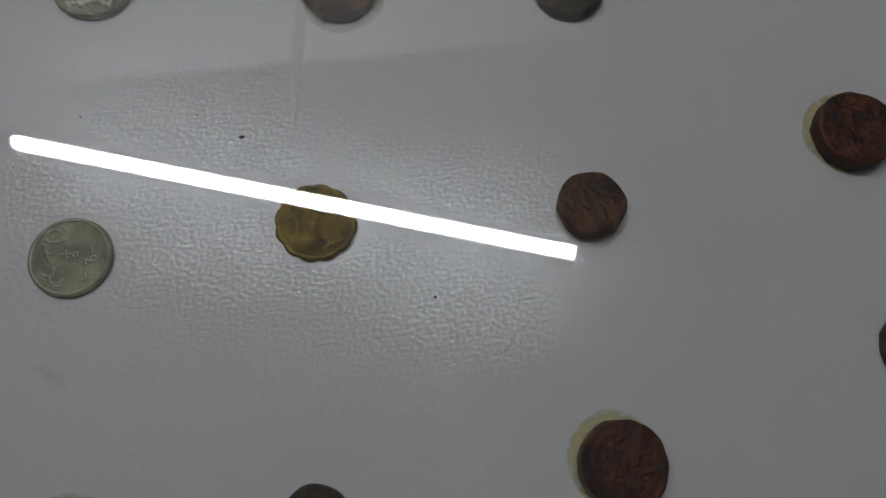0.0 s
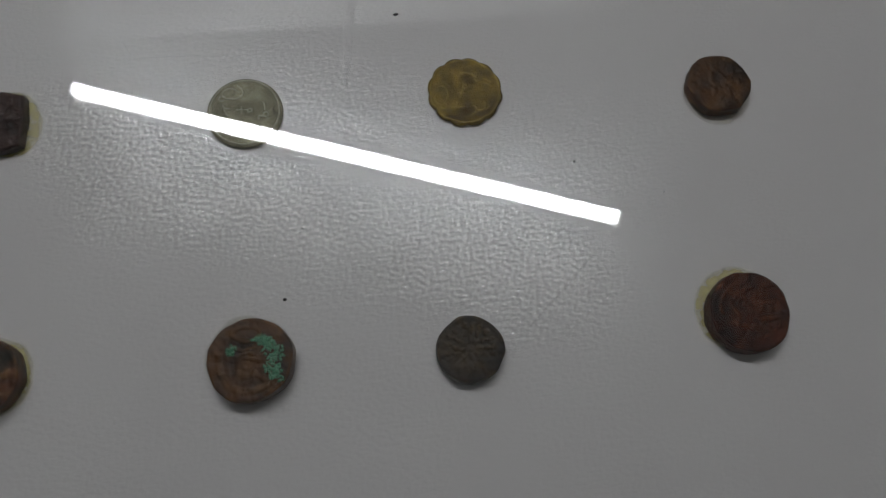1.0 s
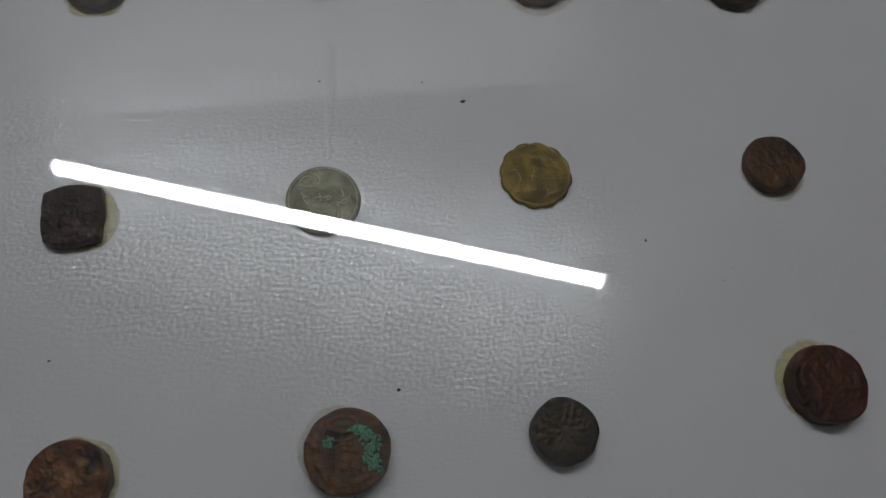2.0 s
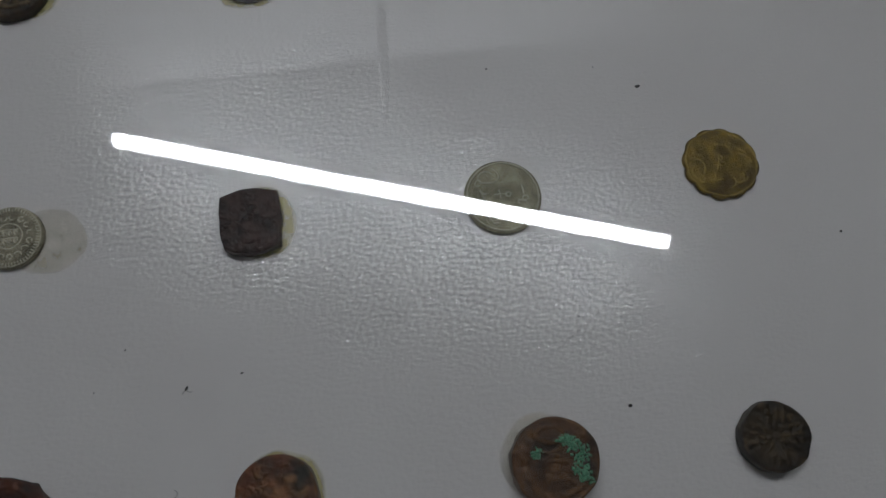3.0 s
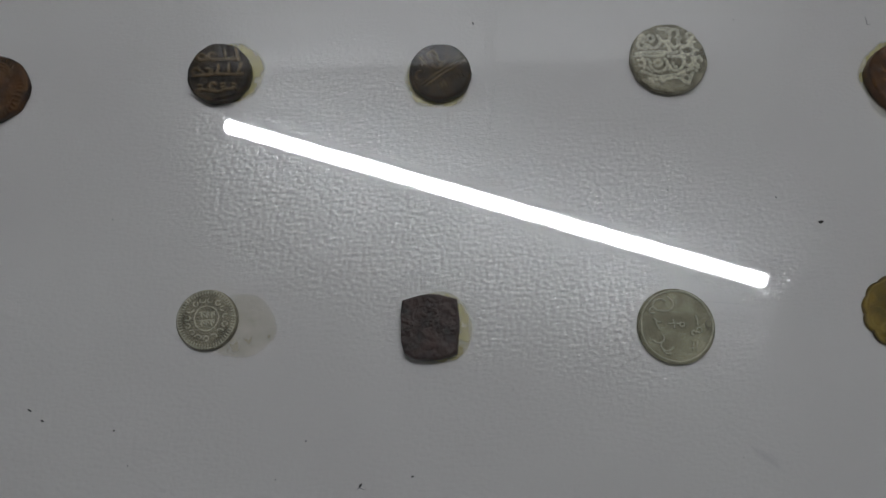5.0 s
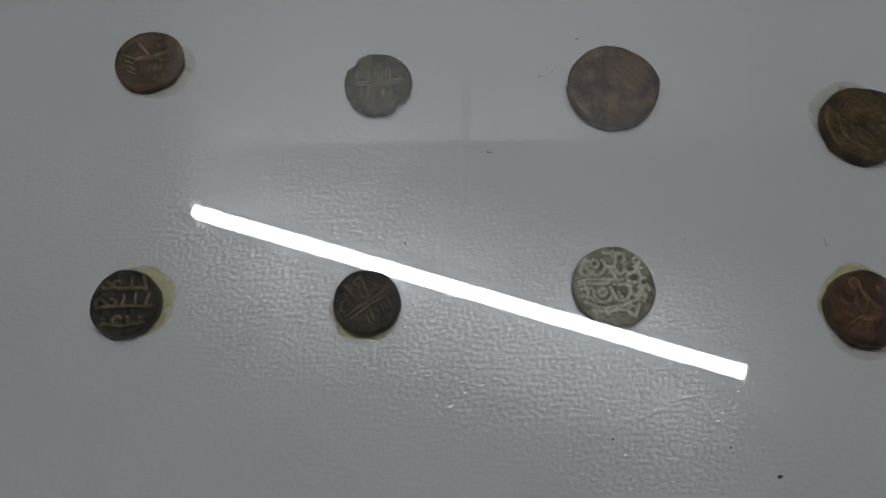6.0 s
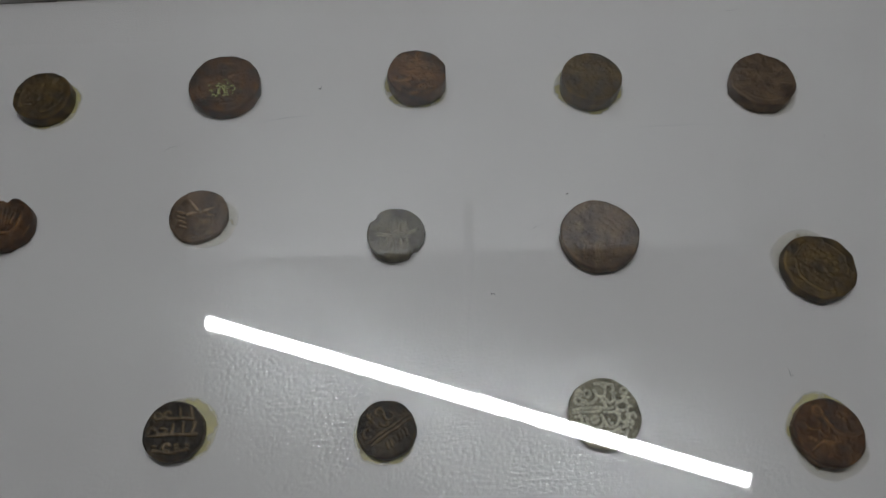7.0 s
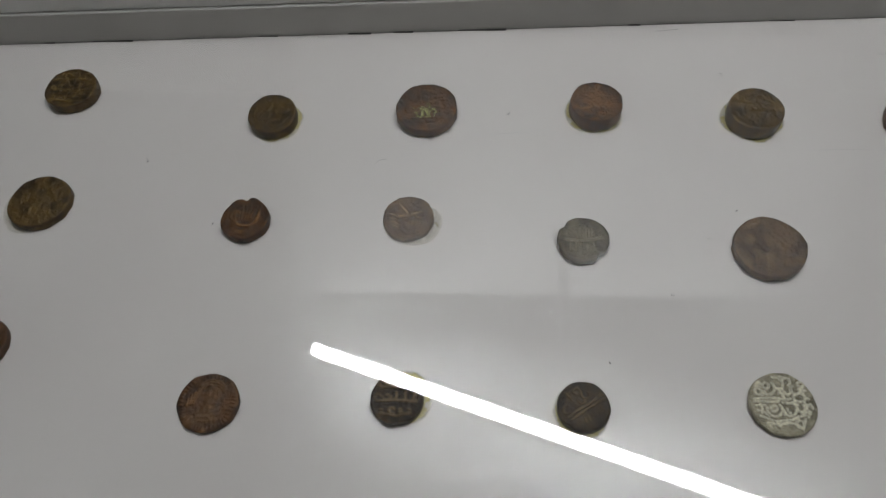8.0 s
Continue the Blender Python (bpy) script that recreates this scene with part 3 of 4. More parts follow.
def design_crescent(rng):
    """A worn oval form above and a long crescent along the lower edge."""
    out = [(arc(0.02, 0.02, 0.74, 0.74, 170, 300, 18), 2.0, 1.1), (arc(-0.05, 0.60, 0.34, 0.16, 0, 360, 18), 1.3, 0.9),
           ([(-0.45, 0.30), (-0.15, 0.20), (0.12, 0.28)], 1.2, 0.9), (arc(-0.05, -0.12, 0.22, 0.26, 60, 300, 12), 1.4, 0.8),
           ([(-0.30, 0.05), (-0.05, 0.02), (0.20, -0.05)], 1.3, 0.8), ([(0.10, -0.30), (0.30, -0.42), (0.42, -0.52)], 1.6, 0.7)]
    return out


def design_rosette(rng):
    """A small boss with rings of short marks round it."""
    out = [(arc(0, 0, 0.05, 0.05, 0, 360, 8), 1.6, 1.0)]
    for ring, count in ((0.26, 8), (0.48, 13), (0.70, 18)):
        for k in range(count):
            a = (k + rng.uniform(-0.15, 0.15)) * math.tau / count
            r0, r1 = ring - 0.06, ring + 0.06
            out.append(([(r0 * math.cos(a), r0 * math.sin(a)), (ring * math.cos(a + 0.06), ring * math.sin(a + 0.06)), (r1 * math.cos(a), r1 * math.sin(a))],
                        rng.uniform(0.8, 1.2), rng.uniform(0.6, 1.0)))
    return out


def design_curves(rng):
    """Two wide crossing curves with loops and dots between them."""
    out = [(arc(0.62, 0.62, 0.72, 0.72, 170, 290, 18), 1.1, 1.1), (arc(-0.1, -0.75, 0.62, 0.52, 20, 150, 16), 1.1, 1.0),
           (arc(-0.45, 0.28, 0.22, 0.20, 180, 400, 12), 1.1, 1.0), (arc(-0.15, 0.12, 0.16, 0.22, 120, 400, 12), 1.0, 1.0),
           (arc(-0.20, 0.62, 0.14, 0.12, 0, 330, 10), 1.0, 0.9), (arc(-0.06, -0.18, 0.18, 0.14, 190, 380, 10), 1.2, 0.9)]
    for cx, cy in ((0.35, 0.45), (0.48, 0.34), (0.56, 0.50), (0.40, -0.20), (0.55, -0.28), (0.30, -0.34), (-0.62, -0.10), (-0.50, -0.20)):
        out.append((arc(cx, cy, 0.03, 0.03, 0, 360, 6), 1.0, 0.9))
    return out


def design_ledge(rng):
    """A long curved step along one side, dots and a faint inner curve."""
    out = [(arc(0.14, 0.05, 0.80, 0.82, 120, 275, 24), 1.0, 1.3), (arc(0.10, 0.0, 0.66, 0.70, -20, 75, 16), 0.8, 0.6)]
    for cx, cy in ((0.20, 0.18), (0.34, 0.26), (0.46, 0.12), (0.30, 0.04), (0.12, -0.10), (0.42, -0.12), (0.24, -0.26)):
        out.append((arc(cx, cy, 0.04, 0.03, 0, 360, 6), 1.0, 0.8))
    return out


def design_bands(rng):
    """Nearly smooth, with a few level scored lines and a worn lower rim."""
    out = [([(-0.85, 0.02 - 0.10 * k), (-0.2, 0.04 - 0.10 * k), (0.4, 0.05 - 0.09 * k), (0.85, 0.08 - 0.10 * k)], 0.6, 0.6) for k in range(3)]
    return out + [(arc(0, 0, 0.80, 0.80, 195, 300, 18), 1.0, 1.2)]


def design_crossbar(rng):
    """A slanting double bar with marks above and teeth below."""
    out = [[(-0.6, -0.45), (0.0, 0.0), (0.75, 0.5)], [(-0.5, -0.55), (0.05, -0.12), (0.8, 0.36)]]
    for k in range(6):
        x, y = 0.0 + 0.13 * k, -0.45 + 0.09 * k
        out.append([(x, y), (x + 0.05, y - 0.12), (x + 0.07, y - 0.22)])
    out += [arc(0.45, 0.55, 0.18, 0.14, 180, 380), arc(0.05, 0.45, 0.16, 0.14, 150, 420), [(-0.65, 0.45), (-0.45, 0.20), (-0.30, 0.02)],
            arc(-0.25, 0.55, 0.14, 0.12, 20, 260), arc(-0.62, -0.15, 0.13, 0.15, 60, 300), arc(-0.10, 0.20, 0.12, 0.10, 170, 380)]
    for k in range(6):
        a = rng.uniform(0, 360)
        out.append((arc(rng.uniform(-0.6, 0.3), rng.uniform(0.15, 0.8), 0.06, 0.05, a, a + 220), 0.8, 0.8))
    return out


DESIGNS = {
    "script": lambda r: design_strokes(r, 3, 0.04, 6, 1.0),
    "busy": design_tangle,
    "ring": design_ring_coin, "silver": design_silver, "nickel": design_nickel, "forms": design_plain_forms, "standing": design_standing,
    "oval": design_oval, "lines": design_lines, "crossbar": design_crossbar, "bowl": design_bowl, "branch": design_branch, "ridge": design_ridge,
    "crescent": design_crescent, "rosette": design_rosette, "curves": design_curves, "ledge": design_ledge, "bands": design_bands,
}


def value_noise(x, y, seed):
    """Smooth noise from -1 to 1 over arrays of places."""
    xi, yi = np.floor(x), np.floor(y)
    fx, fy = x - xi, y - yi
    fx, fy = fx * fx * (3 - 2 * fx), fy * fy * (3 - 2 * fy)

    def corner(a, b):
        h = np.sin(a * 127.1 + b * 311.7 + seed * 74.7) * 43758.5453
        return 2 * (h - np.floor(h)) - 1

    low = corner(xi, yi) * (1 - fx) + corner(xi + 1, yi) * fx
    high = corner(xi, yi + 1) * (1 - fx) + corner(xi + 1, yi + 1) * fx
    return low * (1 - fy) + high * fy


def disc_places(n):
    """A square grid of places laid evenly over the unit disc, as radius and angle."""
    g = np.linspace(-1, 1, n + 1)
    a, b = np.meshgrid(g, g)
    wide = np.abs(a) > np.abs(b)
    safe_a, safe_b = np.where(a == 0, 1, a), np.where(b == 0, 1, b)
    r = np.where(wide, a, b)
    th = np.where(wide, math.pi / 4 * b / safe_a, math.pi / 2 - math.pi / 4 * a / safe_b)
    th = np.where((a == 0) & (b == 0), 0, th)
    x, y = r * np.cos(th), r * np.sin(th)
    return np.hypot(x, y).ravel(), np.arctan2(y, x).ravel()


DISC_R, DISC_A = disc_places(GRID)
CELLS = np.arange((GRID + 1) ** 2).reshape(GRID + 1, GRID + 1)
DISC_FACES = np.stack([CELLS[:-1, :-1], CELLS[:-1, 1:], CELLS[1:, 1:], CELLS[1:, :-1]], -1).reshape(-1, 4).tolist()
BORDER = np.concatenate([CELLS[0, :-1], CELLS[:-1, -1], CELLS[-1, :0:-1], CELLS[:0:-1, 0]])


def struck_height(strokes, width, worn, half, seed):
    """The height of the struck design over arrays of places: rounded lines, uneven and here and there worn away."""
    segments = []
    for item in strokes:
        pts, w, h = item if isinstance(item, tuple) else (item, 1.0, 1.0)
        for (x0, y0), (x1, y1) in zip(pts, pts[1:]):
            segments.append((x0 * half, y0 * half, x1 * half, y1 * half, w * width, h))

    def level(x, y):
        bend = (0.015 + 0.03 * worn) * half
        px = x + bend * value_noise(x * 260, y * 260, seed + 3)
        py = y + bend * value_noise(x * 260, y * 260, seed + 8)
        best = np.zeros_like(x)
        for x0, y0, x1, y1, w, h in segments:
            dx, dy = x1 - x0, y1 - y0
            t = np.clip(((px - x0) * dx + (py - y0) * dy) / (dx * dx + dy * dy + 1e-12), 0, 1)
            d = np.hypot(px - x0 - t * dx, py - y0 - t * dy) / w
            k = np.clip(1.5 * (1 - d), 0, 1)
            best = np.maximum(best, h * k * k * (3 - 2 * k))
        rubbed = np.clip(0.72 + 0.70 * value_noise(x * 230, y * 230, seed + 5), 0.1, 1.1)
        return best * (1 - worn * (1 - rubbed))

    return lambda x, y: level(np.asarray(x, float), np.asarray(y, float))


def array_mesh(name, places, faces, relief, material, parent, label=""):
    me = bpy.data.meshes.new(name)
    me.from_pydata(places.tolist(), [], faces)
    layer = me.attributes.new("relief", "FLOAT", "POINT")
    layer.data.foreach_set("value", np.asarray(relief, np.float32))
    me.polygons.foreach_set("use_smooth", np.ones(len(me.polygons), bool))
    me.materials.append(material)
    ob = new(name, me)
    ob.parent = parent
    if label:
        tagged(ob, label)
    return ob


def coin_flan(coin, r_of, half, thick, seed, dish, worn, design, height, shine, material):
    """The struck face, worn and uneven with a rounded shoulder, and under it the rough edge."""
    reach = half * np.array([r_of(a) for a in DISC_A])
    x, y = DISC_R * reach * np.cos(DISC_A), DISC_R * reach * np.sin(DISC_A)

    def field(px, py):
        px, py = np.asarray(px, float), np.asarray(py, float)
        lumps = 0.00030 * value_noise(px * 85, py * 85, seed) + worn * (0.00024 * value_noise(px * 360, py * 360, seed + 1)
                                                                       + 0.00017 * value_noise(px * 900, py * 900, seed + 2))
        d = np.hypot(px, py) / half
        return thick + lumps + height * design(px, py) - dish * np.maximum(0, 1 - d * d)

    def top(px, py):
        return float(field(np.array([px]), np.array([py]))[0])

    round_off = min(0.0008, thick * 0.3)
    near = np.clip((DISC_R - 1 + round_off / half) * half / round_off, 0, 1)
    z = field(x, y) - round_off * 0.62 * near ** 2
    raised = design(x, y)
    rub = value_noise(x * 420, y * 420, seed + 6)
    # mask of the bright colour: painted glints on raised lines, rubbed spots and rim
    relief = np.clip(shine * raised * (1 - near) + worn * np.clip(0.30 * rub, 0, 1)
                     + worn * 0.55 * np.clip(1 - np.abs(DISC_R - 0.965) / 0.03, 0, 1) * np.clip(0.35 + rub, 0, 1), 0, 1)
    array_mesh("struck_face", np.stack([x, y, z], -1), DISC_FACES, relief, material, coin, "worn struck face of the coin")

    bx, by, bz, ang = x[BORDER], y[BORDER], z[BORDER], DISC_A[BORDER]
    rings = [np.stack([bx, by, bz], -1)]
    for f in (0.82, 0.62, 0.42, 0.22, 0.06):
        swell = 1 + 0.010 * math.sin(math.pi * f) + 0.022 * worn * value_noise(np.cos(ang) * 7 + 9, np.sin(ang) * 7 + f * 6, seed + 4)
        rings.append(np.stack([bx * swell, by * swell, bz * f], -1))
    rings.append(np.stack([bx * 0.97, by * 0.97, bz * 0], -1))
    n = len(BORDER)
    rows = np.arange(n)
    after = (rows + 1) % n
    faces = []
    for k in range(len(rings) - 1):
        faces += np.stack([rows + k * n, rows + (k + 1) * n, after + (k + 1) * n, after + k * n], -1).tolist()
    faces.append((rows[::-1] + (len(rings) - 1) * n).tolist())
    places = np.concatenate(rings)
    scuff = np.clip(0.5 * worn * value_noise(places[:, 0] * 500, places[:, 1] * 500 + places[:, 2] * 700, seed + 7), 0, 1)
    array_mesh("coin_edge", places, faces, scuff, material, coin, "rough hammered edge of the coin")
    return top


def crust(spots, seed, half, top, count, size):
    """A crumbly crust in patches on the face."""
    rng = random.Random(seed)
    bm = bmesh.new()
    for k in range(count):
        cx, cy, sx, sy = rng.choice(spots)
        x, y = (cx + rng.gauss(0, sx)) * half, (cy + rng.gauss(0, sy)) * half
        r = size * rng.uniform(0.4, 1.2)
        made = bmesh.ops.create_icosphere(bm, subdivisions=1, radius=1.0)["verts"]
        turn = rng.uniform(0, math.tau)
        ex = rng.uniform(0.5, 1.6)
        for v in made:
            j = 1 + rng.uniform(-0.3, 0.3)
            a, b = v.co.x * r * ex * j, v.co.y * r / ex * j
            v.co = Vector((x + a * math.cos(turn) - b * math.sin(turn), y + a * math.sin(turn) + b * math.cos(turn),
                           top(x, y) + v.co.z * r * 0.32 * j))
    return bm


def make_coin(x, y, wide, thick, metal, shape, design, label, turn=0.0, width=0.00046, height=0.00036, dish=0.0, tilt=(0, 0), worn=1.0, shine=0.0):
    seed = make_coin.count
    make_coin.count += 1
    coin = empty("coin", (x, y, 0))
    coin.matrix_basis = pose(x, y, 0.0, tilt[0], tilt[1], 0)
    half = 0.483 * wide
    shine = shine or {"forms": 0.35, "standing": 0.5, "crescent": 0.3, "ledge": 0.5, "oval": 0.5}.get(design, 0.75)
    r_of = outline(seed + 11, **shape)
    rng = random.Random(seed + 77)
    c, s = math.cos(radians(turn)), math.sin(radians(turn))
    strokes = []
    for item in DESIGNS[design](rng):
        pts, w, h = item if isinstance(item, tuple) else (item, 1.0, 1.0)
        strokes.append(([(c * a - s * b, s * a + c * b) for a, b in pts], w, h))
    level = struck_height(strokes, width * 1.25, worn, half, seed + 31)
    top = coin_flan(coin, r_of, half, thick, seed + 1, dish, worn, level, height, shine, METALS[metal])
    tagged(coin, label, "coin", "coins laid out in rows on the board")
    return coin, half, top


make_coin.count = 0

ROUND = dict(rough=0.012)
# lowest row
make_coin(-0.2088, -0.0662, 0.0240, 0.0058, "red", dict(rough=0.02), "forms", "thick reddish-brown copper coin with worn low relief")
make_coin(-0.1330, -0.0694, 0.0252, 0.0036, "red", dict(rough=0.008, poly=9, turn=12, blend=0.7), "ridge",
          "large reddish copper coin with many-sided edge and crossing ridges", width=0.00046, height=0.00042, shine=0.35)
make_coin(-0.0680, -0.0707, 0.0207, 0.0055, "rust", dict(rough=0.016), "busy", "thick red and brown copper coin with pitted face", width=0.00046, shine=0.6)
green, half, top = make_coin(0.0005, -0.0723, 0.0231, 0.0062, "brown", dict(rough=0.016, squash=(1, 0.97, 20)), "crescent",
                             "thick dark brown copper coin with bright green corrosion")
part("verdigris", crust([(0.40, 0.32, 0.10, 0.13), (0.62, 0.12, 0.10, 0.12), (0.50, -0.15, 0.08, 0.12), (0.62, -0.38, 0.07, 0.09),
                         (-0.42, 0.22, 0.06, 0.06), (0.30, 0.45, 0.08, 0.06)], 3, half, top, 260, 0.00052), VERDIGRIS, green, "pale green crumbly corrosion")
make_coin(0.0580, -0.0743, 0.0185, 0.0048, "dark", dict(rough=0.014), "rosette", "small dark bronze coin covered with raised marks", width=0.0005, shine=0.4)
make_coin(0.1346, -0.0709, 0.0228, 0.0058, "red", dict(rough=0.014), "forms", "thick dark red copper coin ringed with yellowed glue")
make_coin(0.2201, -0.0519, 0.0200, 0.0045, "dark", dict(rough=0.015), "forms", "dark bronze coin at the end of the row")
# second row
make_coin(-0.2053, 0.0017, 0.0236, 0.0058, "brown", dict(rough=0.02, poly=4, turn=8, blend=0.42, notches=((60, 6, 0.17),)), "script",
          "lumpy reddish-brown coin with a notched lobed edge", width=0.00046, shine=0.3)
make_coin(-0.1328, 0.0050, 0.0180, 0.0017, "smallsilver", dict(rough=0.002), "ring", "small silver coin with toothed border and inner ring",
          worn=0.1, width=0.00025, height=0.0002)
make_coin(-0.0695, 0.0012, 0.0205, 0.0036, "slate", dict(rough=0.014, poly=4, turn=45, blend=0.66, squash=(1.0, 1.12, 0), notches=((225, 14, 0.06),)), "busy",
          "nearly square dark grey-brown copper coin with rounded corners", turn=-15, width=0.00046, shine=0.4)
nick, half, top = make_coin(0.0000, 0.0000, 0.0224, 0.0016, "nickel", dict(rough=0.002), "nickel",
                            "smooth tarnished nickel coin with a small square countermark", worn=0.12, width=0.00028, height=0.0004)
bm = bmesh.new()
sweep(bm, [(0.0094 + 0.0012 * math.cos(radians(a)), 0.0001 + 0.0014 * math.sin(radians(a)), 0.0017) for a in range(50, 321, 18)],
      0.00026, 8)
mark = part("countermark", bm, METALS["smallsilver"], nick, "small raised ring-shaped countermark at the edge")
bm = bmesh.new()
for v in bmesh.ops.create_uvsphere(bm, u_segments=16, v_segments=8, radius=1.0)["verts"]:
    v.co = Vector((0.0096 + v.co.x * 0.0006, 0.0001 + v.co.y * 0.0007, 0.0016 + v.co.z * 0.0004))
part("mark_boss", bm, METALS["silver"], mark, "dark worn boss inside the countermark")
make_coin(0.0644, 0.0023, 0.0228, 0.0016, "brass", dict(rough=0.004, scallop=12), "nickel", "yellow brass coin with a scalloped edge",
          worn=0.35, turn=70, width=0.00026, height=0.00016)
make_coin(0.1400, -0.0019, 0.0196, 0.0042, "brown", dict(rough=0.012, poly=6, turn=0, blend=0.35), "forms",
          "small plain brown copper coin with six worn corners", height=0.00008, shine=0.06)
make_coin(0.2207, 0.0115, 0.0238, 0.0056, "red", dict(rough=0.02), "busy", "dark red copper coin with yellowed glue at its edge")
# third row
make_coin(-0.3010, 0.1005, 0.0230, 0.0035, "brown", dict(rough=0.015), "forms", "brown copper coin with worn face")
make_coin(-0.2043, 0.0789, 0.0242, 0.0024, "brown", dict(rough=0.014, squash=(1.0, 0.98, 40)), "oval",
          "thin brown copper coin with plain rounded relief and beaded edge", width=0.00050, height=0.0004)
make_coin(-0.1333, 0.0822, 0.0202, 0.0036, "dark", dict(rough=0.012), "script", "dark bronze coin with bold raised bars", width=0.00055, height=0.00042)
make_coin(-0.0649, 0.0808, 0.0196, 0.0034, "dark", dict(rough=0.014), "crossbar", "blackened coin with a slanting double bar", width=0.00045)
make_coin(0.0061, 0.0837, 0.0245, 0.0028, "silver", dict(rough=0.016), "silver", "bright hammered silver coin with bold flowing relief",
          worn=0.35, shine=1.0, width=0.00060, height=0.00050)
make_coin(0.0774, 0.0750, 0.0230, 0.0042, "brown", dict(rough=0.014), "curves", "brown copper coin with curved raised lines beside yellowed glue")
make_coin(0.1465, 0.0687, 0.0228, 0.0042, "dark", dict(rough=0.014), "forms", "dark bronze coin with worn face")
# fourth row
make_coin(-0.2977, 0.1676, 0.0286, 0.0040, "olive", dict(rough=0.012, squash=(1.0, 0.95, 35)), "standing",
          "large olive-brown copper coin with a worn central mound")
make_coin(-0.2040, 0.1597, 0.0212, 0.0045, "brown", dict(rough=0.02, notches=((95, 7, 0.14),)), "bowl",
          "thick lumpy brown coin with a notch in its upper edge", width=0.00055, height=0.00042)
make_coin(-0.1343, 0.1619, 0.0224, 0.0022, "pink", dict(rough=0.012), "branch", "thin pinkish-brown copper coin with faint relief", height=0.0004)
make_coin(-0.0616, 0.1515, 0.0216, 0.0038, "greygreen", dict(rough=0.012, notches=((140, 8, 0.07), (-48, 10, 0.13))), "lines",
          "grey-green bronze coin with a chip out of its edge", height=0.00026, width=0.00040)
make_coin(0.0123, 0.1485, 0.0292, 0.0044, "pink", dict(rough=0.010, notches=((8, 10, -0.03),)), "standing",
          "large pale brown copper coin with a worn central mound", height=0.00036)
make_coin(0.0886, 0.1331, 0.0262, 0.0050, "olive", dict(rough=0.02, poly=7, turn=15, blend=0.3), "ledge",
          "dark olive coin with a split flaking edge", height=0.00045)
# back row
make_coin(-0.3018, 0.2321, 0.0262, 0.0056, "olive", dict(rough=0.016, squash=(1, 0.95, 0)), "script", "thick olive-brown copper coin")
make_coin(-0.2007, 0.2160, 0.0232, 0.0058, "olive", dict(rough=0.016), "forms", "thick olive-brown copper coin with worn face")
crusty, half, top = make_coin(-0.1295, 0.2200, 0.0288, 0.0056, "brown", dict(rough=0.014), "forms",
                              "large dark brown coin with a glinting yellow-green crust")
part("yellow_crust", crust([(0.05, -0.15, 0.16, 0.16), (-0.05, -0.32, 0.12, 0.10)], 8, half, top, 70, 0.0005), VERDIGRIS_YELLOW, crusty,
     "yellow-green flecks of corrosion")
make_coin(-0.0526, 0.2213, 0.0240, 0.0078, "brown", dict(rough=0.012), "busy", "very thick copper coin with a tall orange-brown edge", width=0.00055, height=0.00042)
make_coin(0.0170, 0.2173, 0.0247, 0.0076, "olive", dict(rough=0.004), "forms", "very thick smooth olive bronze coin with upright edge", height=0.0001)
make_coin(0.0863, 0.2153, 0.0270, 0.0056, "pink", dict(rough=0.016, poly=7, turn=38, blend=0.4), "bands",
          "thick pinkish-brown coin with an angular edge", height=0.00026, shine=0.35)


# ---- dried glue round the coins ----
def make_stain(x, y, rx, ry, seed, material, label):
    bm = bmesh.new()
    layer = bm.verts.layers.float.new("relief")
    off = Vector((seed * 5.1, seed * 2.2, 0))
    rings = []
    for f, h, edge in ((0.5, 0.00016, 1.0), (0.85, 0.00014, 1.0), (0.97, 0.00010, 0.75), (1.03, 0.00002, 0.0)):
        ring = []
        for k in range(48):
            a = k * math.tau / 48
            w = f * (1 + 0.10 * noise.noise(Vector((math.cos(a) * 1.4, math.sin(a) * 1.4, 0)) + off)
                     + 0.03 * noise.noise(Vector((math.cos(a) * 6, math.sin(a) * 6, 0)) + off))
            v = bm.verts.new((rx * w * math.cos(a), ry * w * math.sin(a), h))
            v[layer] = edge
            ring.append(v)
        rings.append(ring)
    mid = bm.verts.new((0, 0, 0.00016))
    mid[layer] = 1.0
    for k in range(48):
        bm.faces.new((mid, rings[0][k], rings[0][(k + 1) % 48]))
    for q, w in zip(rings, rings[1:]):
        for k in range(48):
            bm.faces.new((q[k], w[k], w[(k + 1) % 48], q[(k + 1) % 48]))
    ob = part("glue_stain", bm, material)
    ob.location = (x, y, 0.0)
    return tagged(ob, label, "glue stain", "glue stains on the board")


YELLOW = "yellowed dried glue showing beside a coin on the board"
PALE = "pale dried glue patch showing beside a coin on the board"
for k, (x, y, r) in enumerate((
        (-0.0672, 0.0012, 0.0103), (0.1336, -0.0694, 0.0122), (0.2198, 0.0123, 0.0128), (-0.1303, 0.0836, 0.0104), (0.0771, 0.0772, 0.0119),
        (-0.0536, 0.2212, 0.0128), (-0.2000, 0.2160, 0.0122), (-0.0671, -0.0702, 0.0107), (-0.0656, 0.0798, 0.0102), (0.0169, 0.2178, 0.0134),
        (-0.2043, 0.0020, 0.0116))):
    make_stain(x, y, r, r * 0.98, k, GLUE, YELLOW)
for k, (x, y, rx, ry) in enumerate((
        (-0.1236, 0.0032, 0.0100, 0.0092), (-0.1322, 0.1600, 0.0118, 0.0110), (0.0876, 0.2145, 0.0142, 0.0135), (-0.3000, 0.1668, 0.0148, 0.0140),
        (0.0868, 0.1368, 0.0132, 0.0128), (0.0782, 0.0722, 0.0120, 0.0118), (0.1402, -0.0032, 0.0102, 0.0105), (-0.0006, -0.0710, 0.0117, 0.0114))):
    make_stain(x, y, rx, ry, 40 + k, PALE_GLUE, PALE)


